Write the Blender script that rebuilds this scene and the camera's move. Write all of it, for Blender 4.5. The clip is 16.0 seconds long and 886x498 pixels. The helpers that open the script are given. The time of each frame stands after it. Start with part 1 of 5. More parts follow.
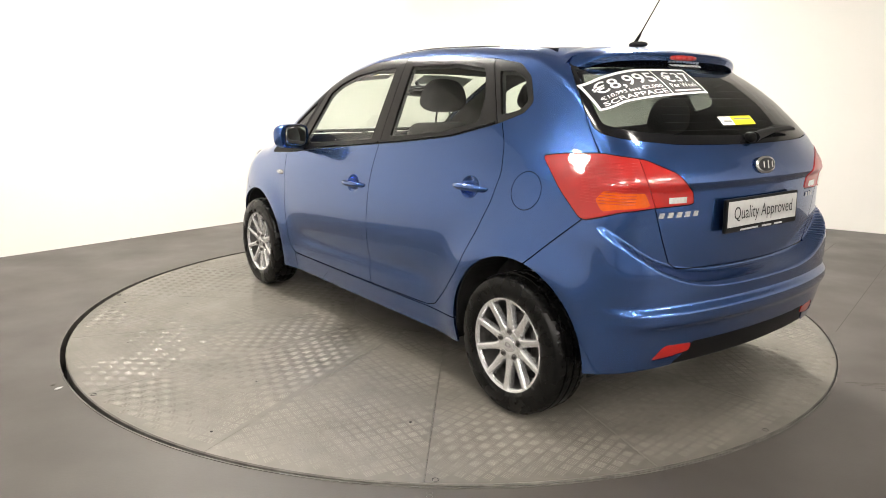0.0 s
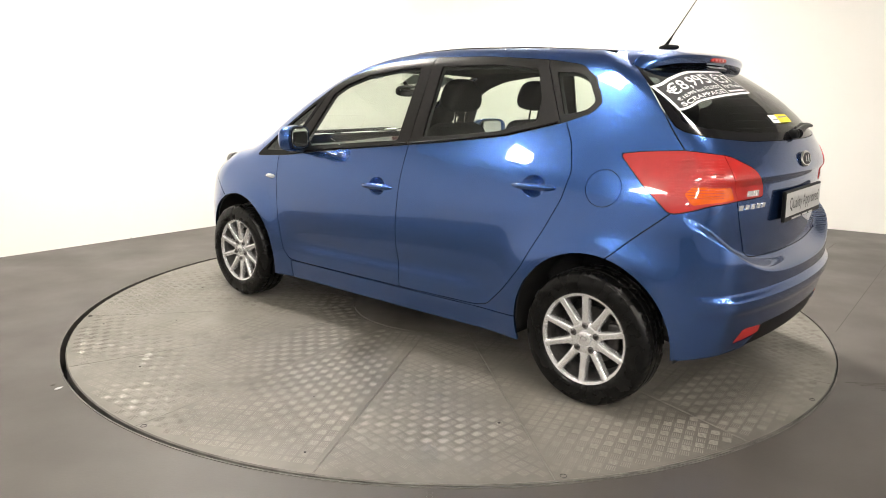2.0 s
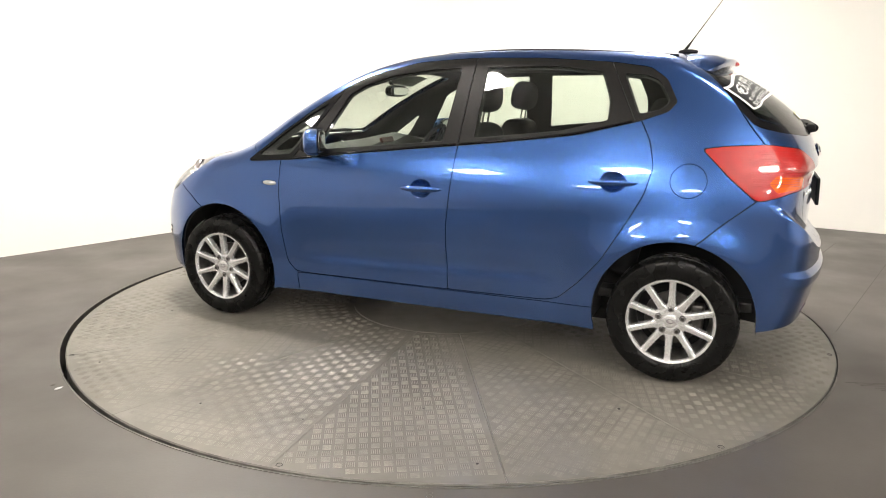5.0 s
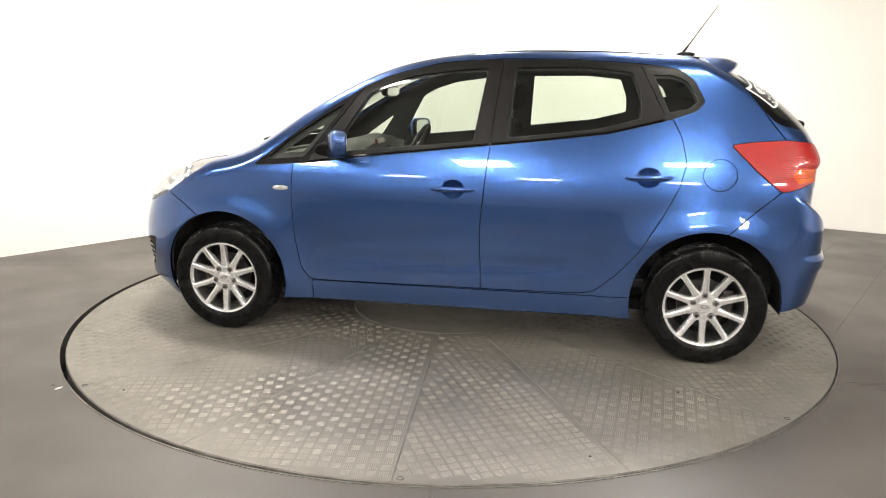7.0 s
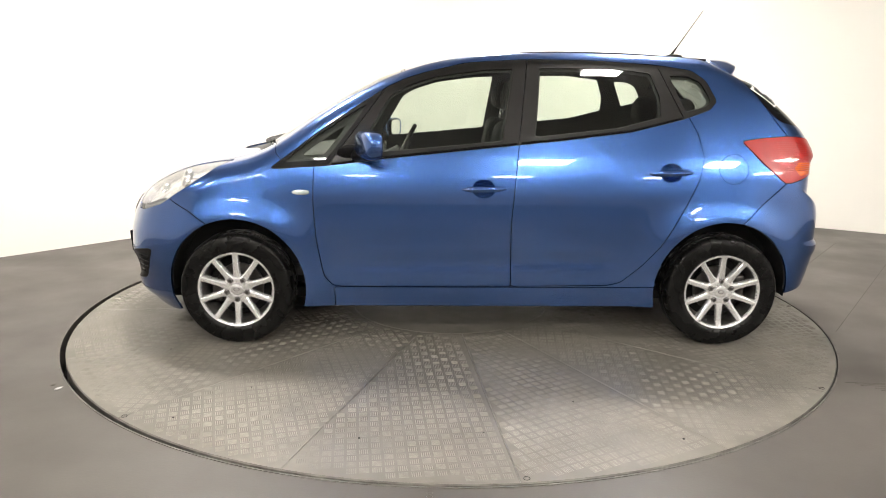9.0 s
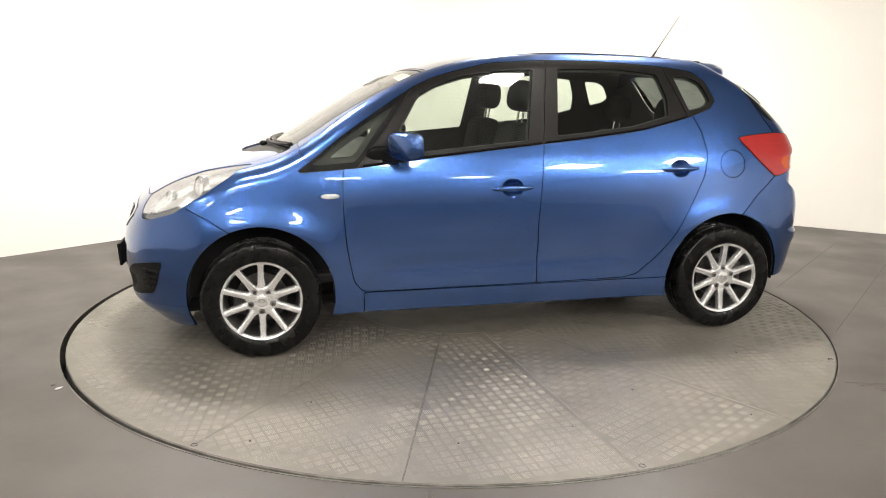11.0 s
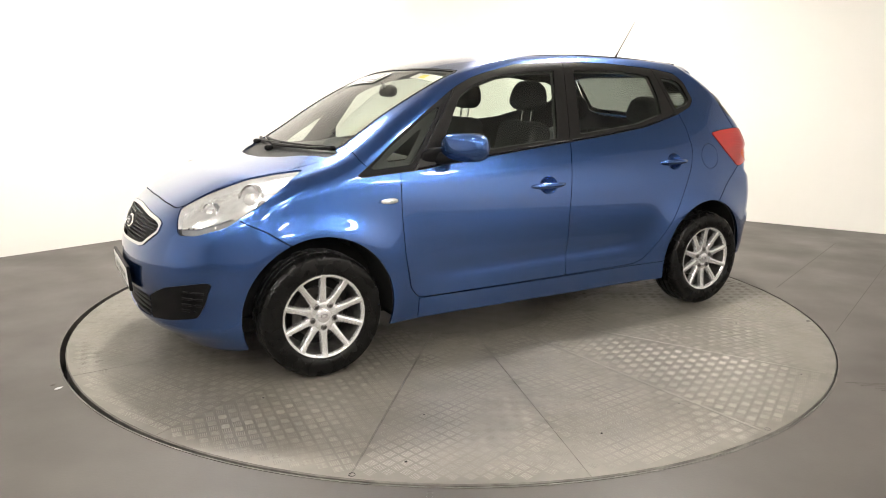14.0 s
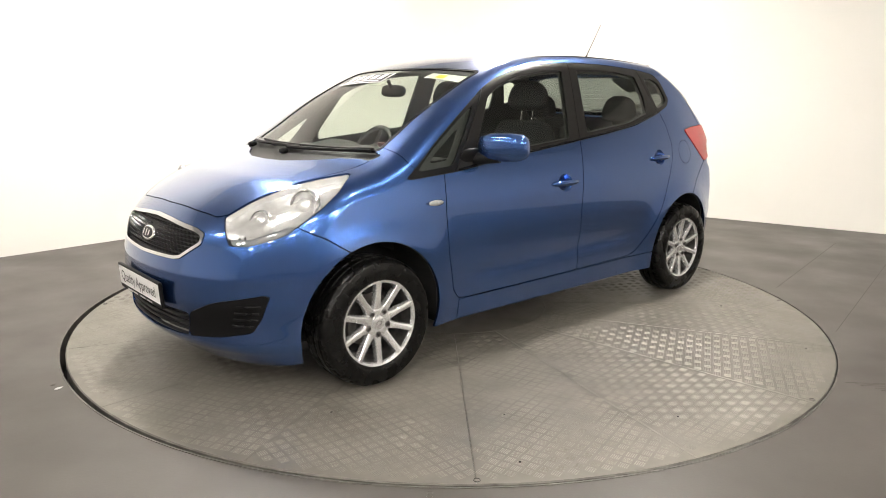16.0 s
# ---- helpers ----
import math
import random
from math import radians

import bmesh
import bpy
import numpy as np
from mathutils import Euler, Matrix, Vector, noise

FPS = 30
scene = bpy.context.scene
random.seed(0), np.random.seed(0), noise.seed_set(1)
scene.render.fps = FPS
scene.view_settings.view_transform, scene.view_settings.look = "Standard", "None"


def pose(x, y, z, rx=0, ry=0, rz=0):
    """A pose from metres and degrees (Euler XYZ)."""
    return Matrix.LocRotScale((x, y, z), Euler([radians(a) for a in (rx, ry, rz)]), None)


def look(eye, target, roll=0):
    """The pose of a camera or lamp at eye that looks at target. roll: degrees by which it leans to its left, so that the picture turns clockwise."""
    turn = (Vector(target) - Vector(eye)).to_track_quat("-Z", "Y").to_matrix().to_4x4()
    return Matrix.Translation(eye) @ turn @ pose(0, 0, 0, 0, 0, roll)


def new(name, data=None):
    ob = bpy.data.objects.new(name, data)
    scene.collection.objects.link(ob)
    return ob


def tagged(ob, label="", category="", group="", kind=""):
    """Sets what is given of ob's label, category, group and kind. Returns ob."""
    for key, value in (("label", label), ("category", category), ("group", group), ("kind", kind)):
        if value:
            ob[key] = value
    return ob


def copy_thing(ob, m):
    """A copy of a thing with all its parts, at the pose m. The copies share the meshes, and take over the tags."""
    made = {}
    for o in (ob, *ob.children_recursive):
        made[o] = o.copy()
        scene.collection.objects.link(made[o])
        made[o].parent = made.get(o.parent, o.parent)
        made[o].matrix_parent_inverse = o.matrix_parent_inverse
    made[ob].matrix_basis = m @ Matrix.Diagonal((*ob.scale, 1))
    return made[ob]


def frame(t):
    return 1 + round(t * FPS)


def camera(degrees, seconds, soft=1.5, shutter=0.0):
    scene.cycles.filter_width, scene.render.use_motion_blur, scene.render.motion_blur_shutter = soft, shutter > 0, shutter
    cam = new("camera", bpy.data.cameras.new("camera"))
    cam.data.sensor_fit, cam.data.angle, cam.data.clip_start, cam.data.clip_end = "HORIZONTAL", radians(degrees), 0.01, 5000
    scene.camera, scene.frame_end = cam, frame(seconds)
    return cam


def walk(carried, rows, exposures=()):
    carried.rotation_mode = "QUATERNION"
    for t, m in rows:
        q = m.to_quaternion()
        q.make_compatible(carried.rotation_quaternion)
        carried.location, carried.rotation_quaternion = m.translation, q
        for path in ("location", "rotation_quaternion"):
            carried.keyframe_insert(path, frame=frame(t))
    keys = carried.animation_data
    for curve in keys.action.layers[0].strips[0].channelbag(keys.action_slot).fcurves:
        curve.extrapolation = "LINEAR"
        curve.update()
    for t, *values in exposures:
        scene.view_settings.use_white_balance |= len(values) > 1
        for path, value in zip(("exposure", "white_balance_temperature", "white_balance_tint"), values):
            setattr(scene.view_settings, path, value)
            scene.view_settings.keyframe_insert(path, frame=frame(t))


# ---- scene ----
cam = camera(63.0, 16.0, soft=0.65)
EYE = (0.0, -4.557, 1.358)
AIM = look(EYE, (-0.0411, 0.0, 0.3583), 0.52)
walk(cam, [(0.0, AIM), (16.0, AIM)], [(0.0, 0.06, 6500, 10), (7.0, 0.16, 6500, 10), (12.0, 0.08, 6500, 10), (16.0, 0.02, 6500, 10)])

# ---- world and lamps: a closed studio room under ceiling battens ----
world = bpy.data.worlds.new("world")
scene.world = world
world.use_nodes = True
world.node_tree.nodes["Background"].inputs[0].default_value = (0.5, 0.5, 0.5, 1)
world.node_tree.nodes["Background"].inputs[1].default_value = 0.05

CEILING = 3.2
# x, y, length along x, width along y
# the batten at y 2.4 is an added helper that brightens the back wall
BATTENS = [(x, y, *((0.34, 0.30) if y > -4 else (0.68, 0.50))) for y, xs in ((2.4, (0.35,)), (0.5, (-1.72, 1.5)), (-2.2, (-4.0, -1.35, 1.4)), (-4.3, (5.7,)), (-6.3, (6.5,)), (-5.2, (-4.0, -1.35, 1.4, 4.2)), (-8.6, (-4.0, -1.35, 1.4, 4.2))) for x in xs]
LIGHT_COLOUR = (1.0, 0.935, 0.85)


# ---- materials ----
def material(name, colour, rough=0.5, metal=0.0, coat=0.0, vary=0.0, scale=20.0, bump=0.0, bump_scale=200.0, vary2=0.0, scale2=2.0, detail=4.0, rough_vary=0.0, spec=0.5):
    """A principled material with colour variation at two scales and fine relief, in object space."""
    m = bpy.data.materials.new(name)
    m.use_nodes = True
    nt = m.node_tree
    b = nt.nodes["Principled BSDF"]
    b.inputs["Base Color"].default_value = (*colour, 1)
    b.inputs["Roughness"].default_value = rough
    b.inputs["Metallic"].default_value = metal
    b.inputs["Specular IOR Level"].default_value = spec
    b.inputs["Coat Weight"].default_value = coat
    b.inputs["Coat Roughness"].default_value = 0.03
    tc = nt.nodes.new("ShaderNodeTexCoord")

    def grain(sc):
        n = nt.nodes.new("ShaderNodeTexNoise")
        n.inputs["Scale"].default_value = sc
        n.inputs["Detail"].default_value = detail
        nt.links.new(tc.outputs["Object"], n.inputs["Vector"])
        return n

    last = None
    for amount, sc in ((vary, scale), (vary2, scale2)):
        if amount > 0:
            n = grain(sc)
            r = nt.nodes.new("ShaderNodeMapRange")
            r.inputs["From Min"].default_value, r.inputs["From Max"].default_value = 0.3, 0.7
            r.inputs["To Min"].default_value, r.inputs["To Max"].default_value = 1 - amount, 1 + amount
            nt.links.new(n.outputs["Fac"], r.inputs["Value"])
            if last is None:
                last = r.outputs["Result"]
            else:
                k = nt.nodes.new("ShaderNodeMath")
                k.operation = "MULTIPLY"
                nt.links.new(last, k.inputs[0])
                nt.links.new(r.outputs["Result"], k.inputs[1])
                last = k.outputs[0]
    if last is not None:
        mix = nt.nodes.new("ShaderNodeVectorMath")
        mix.operation = "SCALE"
        mix.inputs[0].default_value = colour
        nt.links.new(last, mix.inputs["Scale"])
        nt.links.new(mix.outputs["Vector"], b.inputs["Base Color"])
    if rough_vary > 0:
        n = grain(scale2 * 2.3)
        r = nt.nodes.new("ShaderNodeMapRange")
        r.inputs["From Min"].default_value, r.inputs["From Max"].default_value = 0.3, 0.7
        r.inputs["To Min"].default_value, r.inputs["To Max"].default_value = rough - rough_vary, rough + rough_vary
        nt.links.new(n.outputs["Fac"], r.inputs["Value"])
        nt.links.new(r.outputs["Result"], b.inputs["Roughness"])
    if bump > 0:
        n = grain(bump_scale)
        bn = nt.nodes.new("ShaderNodeBump")
        bn.inputs["Strength"].default_value = bump
        bn.inputs["Distance"].default_value = 0.002
        nt.links.new(n.outputs["Fac"], bn.inputs["Height"])
        nt.links.new(bn.outputs["Normal"], b.inputs["Normal"])
    return m


def pane_material(name, tint, base=0.055, rough=0.0):
    """Thin clear sheet: what passes is tinted, the gloss grows towards grazing view."""
    m = bpy.data.materials.new(name)
    m.use_nodes = True
    nt = m.node_tree
    nt.nodes.remove(nt.nodes["Principled BSDF"])
    t, g, f, mix = (nt.nodes.new(k) for k in ("ShaderNodeBsdfTransparent", "ShaderNodeBsdfGlossy", "ShaderNodeLayerWeight", "ShaderNodeMixShader"))
    t.inputs["Color"].default_value = (*tint, 1)
    g.inputs["Roughness"].default_value = rough
    f.inputs["Blend"].default_value = 0.5
    p, k = nt.nodes.new("ShaderNodeMath"), nt.nodes.new("ShaderNodeMath")
    p.operation, k.operation = "POWER", "MULTIPLY_ADD"
    p.inputs[1].default_value, k.inputs[1].default_value, k.inputs[2].default_value = 4.5, 0.92, base
    nt.links.new(f.outputs["Facing"], p.inputs[0])
    nt.links.new(p.outputs[0], k.inputs[0])
    nt.links.new(k.outputs[0], mix.inputs[0])
    nt.links.new(t.outputs[0], mix.inputs[1])
    nt.links.new(g.outputs[0], mix.inputs[2])
    nt.links.new(mix.outputs[0], nt.nodes["Material Output"].inputs["Surface"])
    return m


def glow_material(name, colour, strength):
    m = material(name, (0.8, 0.8, 0.8), 0.5)
    b = m.node_tree.nodes["Principled BSDF"]
    b.inputs["Emission Color"].default_value = (*colour, 1)
    b.inputs["Emission Strength"].default_value = strength
    return m


TUBE_LIGHT = glow_material("glowing_batten_diffuser", LIGHT_COLOUR, 400.0)
# same kind of light, dimmed only to balance the shadow under the car
DIM_TUBE_LIGHT = glow_material("dimmed_batten_diffuser", LIGHT_COLOUR, 92.0)
PAINT = material("blue_metallic_paint", (0.042, 0.107, 0.315), 0.26, 0.94, 1.0, vary=0.10, scale=900, detail=1.0, bump=0.02, bump_scale=700)
BLACK_TRIM = material("black_satin_trim", (0.006, 0.006, 0.0065), 0.42, 0, 0.0, spec=0.12, vary=0.15, scale=60, bump=0.08, bump_scale=900)
BLACK_GLOSS = material("black_gloss", (0.006, 0.006, 0.007), 0.12, spec=0.3, vary=0.1, scale=30)
GREY_TRIM = material("dark_grey_pillar_film", (0.010, 0.0095, 0.009), 0.33, 0, 0, spec=0.20, vary=0.12, scale=50, bump=0.05, bump_scale=800)
DARK = material("dark_underseal", (0.006, 0.006, 0.006), 0.8, vary=0.3, scale=15)
RUBBER = material("tyre_rubber", (0.0035, 0.0035, 0.0035), 0.27, 0, 0, spec=0.20, vary=0.3, scale=40, bump=0.06, bump_scale=300, vary2=0.25, scale2=6, rough_vary=0.12)
ALLOY = material("silver_alloy", (0.70, 0.705, 0.715), 0.26, 0.75, 0.6, vary=0.05, scale=300, bump=0.02, bump_scale=600)
STEEL = material("brake_steel", (0.075, 0.07, 0.067), 0.45, 0.9, vary=0.3, scale=30)
# alloy of the inner rim, with the shade between the spokes put into its colour
SHADED_BARREL = material("shaded_inner_rim", (0.085, 0.083, 0.08), 0.40, 0.6, vary=0.35, scale=25, vary2=0.2, scale2=6)
CHROME = material("chrome", (0.82, 0.82, 0.83), 0.08, 1.0, vary=0.03, scale=40)
GLASS = pane_material("window_glass", (0.80, 0.86, 0.80), 0.09)
SCREEN_GLASS = pane_material("windscreen_glass", (0.84, 0.88, 0.83))
REAR_GLASS = pane_material("tinted_rear_glass", (0.20, 0.22, 0.21))
CLEAR_LENS = pane_material("clear_lens", (0.95, 0.95, 0.95))
INTERIOR = material("charcoal_cabin_plastic", (0.030, 0.030, 0.031), 0.6, vary=0.15, scale=50, bump=0.2, bump_scale=500)
HEADLINING = material("grey_headlining", (0.10, 0.10, 0.095), 0.9, vary=0.1, scale=200, bump=0.2, bump_scale=900)
CLOTH = material("black_seat_cloth", (0.018, 0.018, 0.020), 0.9, vary=0.3, scale=400, bump=0.4, bump_scale=1200, vary2=0.1, scale2=8)
RED_LENS = material("red_lens", (0.36, 0.006, 0.005), 0.30, 0, 1.0, vary=0.10, scale=14)
AMBER_LENS = material("amber_lens", (0.62, 0.10, 0.008), 0.10, 0, 1.0, vary=0.1, scale=40)
REFLECTOR_BOWL = material("headlamp_reflector", (0.90, 0.905, 0.91), 0.17, 0.72, vary=0.08, scale=40, bump=1.0, bump_scale=55, detail=1.0)
MIRROR_GLASS = material("mirror_glass", (0.75, 0.76, 0.77), 0.02, 1.0)
WHITE_PLASTIC = material("white_sticker", (0.80, 0.80, 0.79), 0.45, vary=0.03, scale=40)
INK = material("black_ink", (0.012, 0.012, 0.014), 0.5, vary=0.2, scale=60)
YELLOW = material("yellow_sticker", (0.80, 0.66, 0.02), 0.45, vary=0.05, scale=40)
GREY_INK = material("grey_ink", (0.25, 0.26, 0.27), 0.5, vary=0.1, scale=60)
PLATE_SILVER = material("silver_plate", (0.50, 0.50, 0.50), 0.35, 0.2, vary=0.06, scale=30)
RED_LCD = material("red_display_panel", (0.07, 0.010, 0.009), 0.3, vary=0.2, scale=60)
HALL_PAINT = material("dull_hall_paint", (0.70, 0.69, 0.67), 0.7, vary=0.05, scale=1.0)
WALL_PAINT = material("white_wall_paint", (0.70, 0.685, 0.645), 0.65, vary=0.015, scale=1.2, bump=0.05, bump_scale=120, vary2=0.02, scale2=0.4)
CEILING_PAINT = material("grey_ceiling", (0.42, 0.42, 0.41), 0.8, vary=0.05, scale=3)
FLOOR_PAINT = material("grey_floor_paint", (0.061, 0.054, 0.048), 0.46, 0, 0, vary=0.06, scale=3.5, bump=0.12, bump_scale=90, vary2=0.14, scale2=0.7, detail=6.0, rough_vary=0.10)
TREAD_PLATE = material("worn_tread_plate", (0.142, 0.131, 0.113), 0.42, 0.2, 0, vary=0.12, scale=9, bump=0.10, bump_scale=250, vary2=0.16, scale2=1.6, detail=7.0, rough_vary=0.10)
TREAD_BAR = material("polished_tread_bar", (0.176, 0.164, 0.142), 0.44, 0.12, 0, vary=0.22, scale=4.0, vary2=0.15, scale2=60, detail=5.0)
EDGE_STEEL = material("worn_edge_steel", (0.115, 0.108, 0.098), 0.5, 0.4, 0, vary=0.4, scale=12)
SEAM = material("dirt_in_seam", (0.085, 0.079, 0.070), 0.8, vary=0.3, scale=20)
PIT = material("dark_pit", (0.015, 0.014, 0.013), 0.9, vary=0.3, scale=8)
LAMP_WHITE = material("white_enamel", (0.8, 0.8, 0.8), 0.4, vary=0.02, scale=10)


# ---- the car's body as one smooth form; x runs from the nose (-3.41) over the rear axle (0) to the tail ----
def smooth_line(xs, ys):
    """A smooth curve through the knots, by monotone cubic pieces."""
    xs, ys = np.array(xs, float), np.array(ys, float)
    h, d = np.diff(xs), np.diff(ys) / np.diff(xs)
    m = np.zeros(len(xs))
    m[0], m[-1] = d[0], d[-1]
    for i in range(1, len(xs) - 1):
        if d[i - 1] * d[i] > 0:
            w1, w2 = 2 * h[i] + h[i - 1], h[i] + 2 * h[i - 1]
            m[i] = (w1 + w2) / (w1 / d[i - 1] + w2 / d[i])

    def at(x):
        x = np.clip(x, xs[0] - 0.5, xs[-1] + 0.5)
        i = np.clip(np.searchsorted(xs, x) - 1, 0, len(xs) - 2)
        t = (x - xs[i]) / h[i]
        lo, hi = t < 0, t > 1
        t = np.clip(t, 0, 1)
        y = (2 * t**3 - 3 * t**2 + 1) * ys[i] + (t**3 - 2 * t**2 + t) * h[i] * m[i] + (3 * t**2 - 2 * t**3) * ys[i + 1] + (t**3 - t**2) * h[i] * m[i + 1]
        return y + np.where(lo, (x - xs[0]) * m[0], 0) + np.where(hi, (x - xs[-1]) * m[-1], 0)
    return at


def smax(a, b, k):
    h = np.maximum(k - np.abs(a - b), 0) / k
    return np.maximum(a, b) + h * h * k / 4


def step(t):
    t = np.clip(t, 0, 1)
    return t * t * (3 - 2 * t)


TOP = smooth_line([-3.45, -3.33, -3.2, -3.0, -2.8, -2.62, -2.52, -2.4, -2.2, -2.0, -1.8, -1.6, -1.4, -1.2, -0.9, -0.6, -0.3, 0.0, 0.2, 0.4],
                  [0.70, 0.80, 0.87, 0.945, 0.99, 1.032, 1.07, 1.138, 1.265, 1.375, 1.465, 1.524, 1.558, 1.576, 1.588, 1.584, 1.57, 1.55, 1.533, 1.50])
WIDE = smooth_line([0.0, 0.2, 0.33, 0.5, 0.65, 0.8, 0.9, 1.0, 1.08, 1.3, 1.5, 1.62], [0.77, 0.80, 0.82, 0.835, 0.843, 0.838, 0.826, 0.803, 0.778, 0.705, 0.632, 0.58])
TAPER = smooth_line([-3.5, -3.2, -2.9, -2.6, -2.3, -1.9, -1.2, -0.4, 0.0, 0.3, 0.5, 0.7], [0.16, 0.09, 0.05, 0.03, 0.014, 0.004, 0.0, 0.006, 0.02, 0.05, 0.085, 0.14])
NOSE = smooth_line([0.05, 0.14, 0.20, 0.235, 0.265, 0.32, 0.45, 0.55, 0.65, 0.74, 0.82, 0.95], [-3.12, -3.225, -3.292, -3.336, -3.354, -3.357, -3.38, -3.376, -3.353, -3.322, -3.265, -3.11])
TAIL_LOW = smooth_line([0.15, 0.25, 0.36, 0.43, 0.475, 0.51, 0.54, 0.575, 0.62, 0.68, 0.8, 0.95], [0.52, 0.585, 0.625, 0.642, 0.652, 0.668, 0.670, 0.650, 0.652, 0.652, 0.63, 0.59])
TAIL_UP = smooth_line([0.6, 0.7, 0.85, 0.995, 1.025, 1.1, 1.16, 1.2, 1.3, 1.4, 1.45, 1.5, 1.62], [0.565, 0.576, 0.582, 0.585, 0.598, 0.578, 0.553, 0.525, 0.425, 0.28, 0.19, 0.10, -0.10])
AXLES = (-2.615, 0.0)
HUB_Z = 0.305


def body_form(x, y, z):
    """Below zero inside the body, above zero outside."""
    a = np.abs(y)
    lift = 0.10 * a * a * (1 - step((x + 1.9) / 0.9))
    top = z - (TOP(x - lift) - 0.05 * a * a - 0.06 * a**4)
    wide = WIDE(z) - TAPER(x)
    for ax in AXLES:
        r = np.hypot(x - ax, z - HUB_Z)
        wide = wide + 0.030 * np.exp(-((r - 0.36) / 0.13) ** 2) * step((1.0 - z) / 0.35)
    # swage that rises along the lower doors
    wide = wide - 0.010 * np.exp(-((z - 0.46 - 0.02 * (x + 1.3)) / 0.05) ** 2) * step((x + 2.15) / 0.3) * step((-0.45 - x) / 0.3)
    side = a - wide
    front = NOSE(z) + 0.26 * a * a + 0.42 * a**4 - x
    crest = 0.676 + 0.22 * np.clip(a / 0.78, 0, 1) ** 4
    low = step((crest - z) / 0.055)
    tail = TAIL_LOW(z) * low + TAIL_UP(z) * (1 - low) - (0.16 + 0.14 * step((z - 1.0) / 0.3)) * a * a - 0.10 * a**4
    back = x - tail
    f = smax(side, top, 0.08)
    f = smax(f, front, 0.16)
    f = smax(f, back, 0.09)
    return smax(f, 0.12 - z, 0.05)


# ---- building helpers ----
def link_mesh(name, me, mat, parent=None, label="", smooth=True):
    if mat is not None:
        me.materials.append(mat)
    if smooth:
        me.shade_smooth()
    ob = new(name, me)
    if parent is not None:
        ob.parent = parent
    if label:
        ob["label"] = label
    return ob


def part(name, bm, mat, parent=None, label="", smooth=False):
    """Links a bmesh as one mesh object under a thing or a part."""
    bmesh.ops.recalc_face_normals(bm, faces=bm.faces)
    me = bpy.data.meshes.new(name)
    bm.to_mesh(me)
    bm.free()
    ob = link_mesh(name, me, mat, parent, label, smooth)
    if smooth:
        me.set_sharp_from_angle(angle=radians(40))
    return ob


def solid(name, verts, faces, mat, parent=None, label="", smooth=False):
    me = bpy.data.meshes.new(name)
    me.from_pydata([tuple(v) for v in verts], [], [tuple(f) for f in faces])
    me.update()
    return link_mesh(name, me, mat, parent, label, smooth)


def box(sx, sy, sz, bevel=0.0, seg=2, at=None):
    bm = bmesh.new()
    bmesh.ops.create_cube(bm, size=1)
    bmesh.ops.scale(bm, vec=(sx, sy, sz), verts=bm.verts)
    if bevel > 0:
        bmesh.ops.bevel(bm, geom=bm.edges[:], offset=bevel, segments=seg, affect="EDGES", profile=0.5)
    if at is not None:
        bmesh.ops.transform(bm, matrix=at, verts=bm.verts)
    return bm


def tube(points, radius, sides=10, taper=None):
    """A round bar along a line of points."""
    bm = bmesh.new()
    pts = [Vector(p) for p in points]
    rings = []
    for i, p in enumerate(pts):
        d = (pts[min(i + 1, len(pts) - 1)] - pts[max(i - 1, 0)]).normalized()
        u = d.orthogonal().normalized()
        w = d.cross(u)
        r = radius if taper is None else taper[i]
        rings.append([bm.verts.new(p + (u * math.cos(k * math.tau / sides) + w * math.sin(k * math.tau / sides)) * r) for k in range(sides)])
    for a, b in zip(rings, rings[1:]):
        for k in range(sides):
            bm.faces.new((a[k], a[(k + 1) % sides], b[(k + 1) % sides], b[k]))
    bm.faces.new(rings[0])
    bm.faces.new(rings[-1])
    return bm


def lathe(profile, steps, axis="Y", close=False):
    """Turns a profile of (radius, height) round an axis."""
    bm = bmesh.new()
    rings = []
    for k in range(steps):
        c, s = math.cos(k * math.tau / steps), math.sin(k * math.tau / steps)
        ring = []
        for r, h in profile:
            ring.append(bm.verts.new((r * c, h, r * s) if axis == "Y" else (r * c, r * s, h)))
        rings.append(ring)
    n = len(profile)
    for k in range(steps):
        a, b = rings[k], rings[(k + 1) % steps]
        for i in range(n if close else n - 1):
            j = (i + 1) % n
            bm.faces.new((a[i], a[j], b[j], b[i]))
    return bm


def egg(sx, sy, sz, power=2.6, nu=28, nv=16):
    """A rounded lump: a superellipsoid."""
    bm = bmesh.new()

    def sp(c):
        return math.copysign(abs(c) ** (2 / power), c)
    rows = []
    for j in range(1, nv):
        v = -math.pi / 2 + math.pi * j / nv
        rows.append([bm.verts.new((sx * sp(math.cos(v)) * sp(math.cos(u)), sy * sp(math.cos(v)) * sp(math.sin(u)), sz * sp(math.sin(v)))) for u in (math.tau * i / nu for i in range(nu))])
    for a, b in zip(rows, rows[1:]):
        for i in range(nu):
            bm.faces.new((a[i], a[(i + 1) % nu], b[(i + 1) % nu], b[i]))
    lo, hi = bm.verts.new((0, 0, -sz)), bm.verts.new((0, 0, sz))
    for i in range(nu):
        bm.faces.new((rows[0][(i + 1) % nu], rows[0][i], lo))
        bm.faces.new((rows[-1][i], rows[-1][(i + 1) % nu], hi))
    return bm


def moved(bm, m):
    bmesh.ops.transform(bm, matrix=m, verts=bm.verts)
    return bm


def joined(*bms):
    out = bmesh.new()
    for b in bms:
        me = bpy.data.meshes.new("joint")
        b.to_mesh(me)
        b.free()
        out.from_mesh(me)
        bpy.data.meshes.remove(me)
    return out


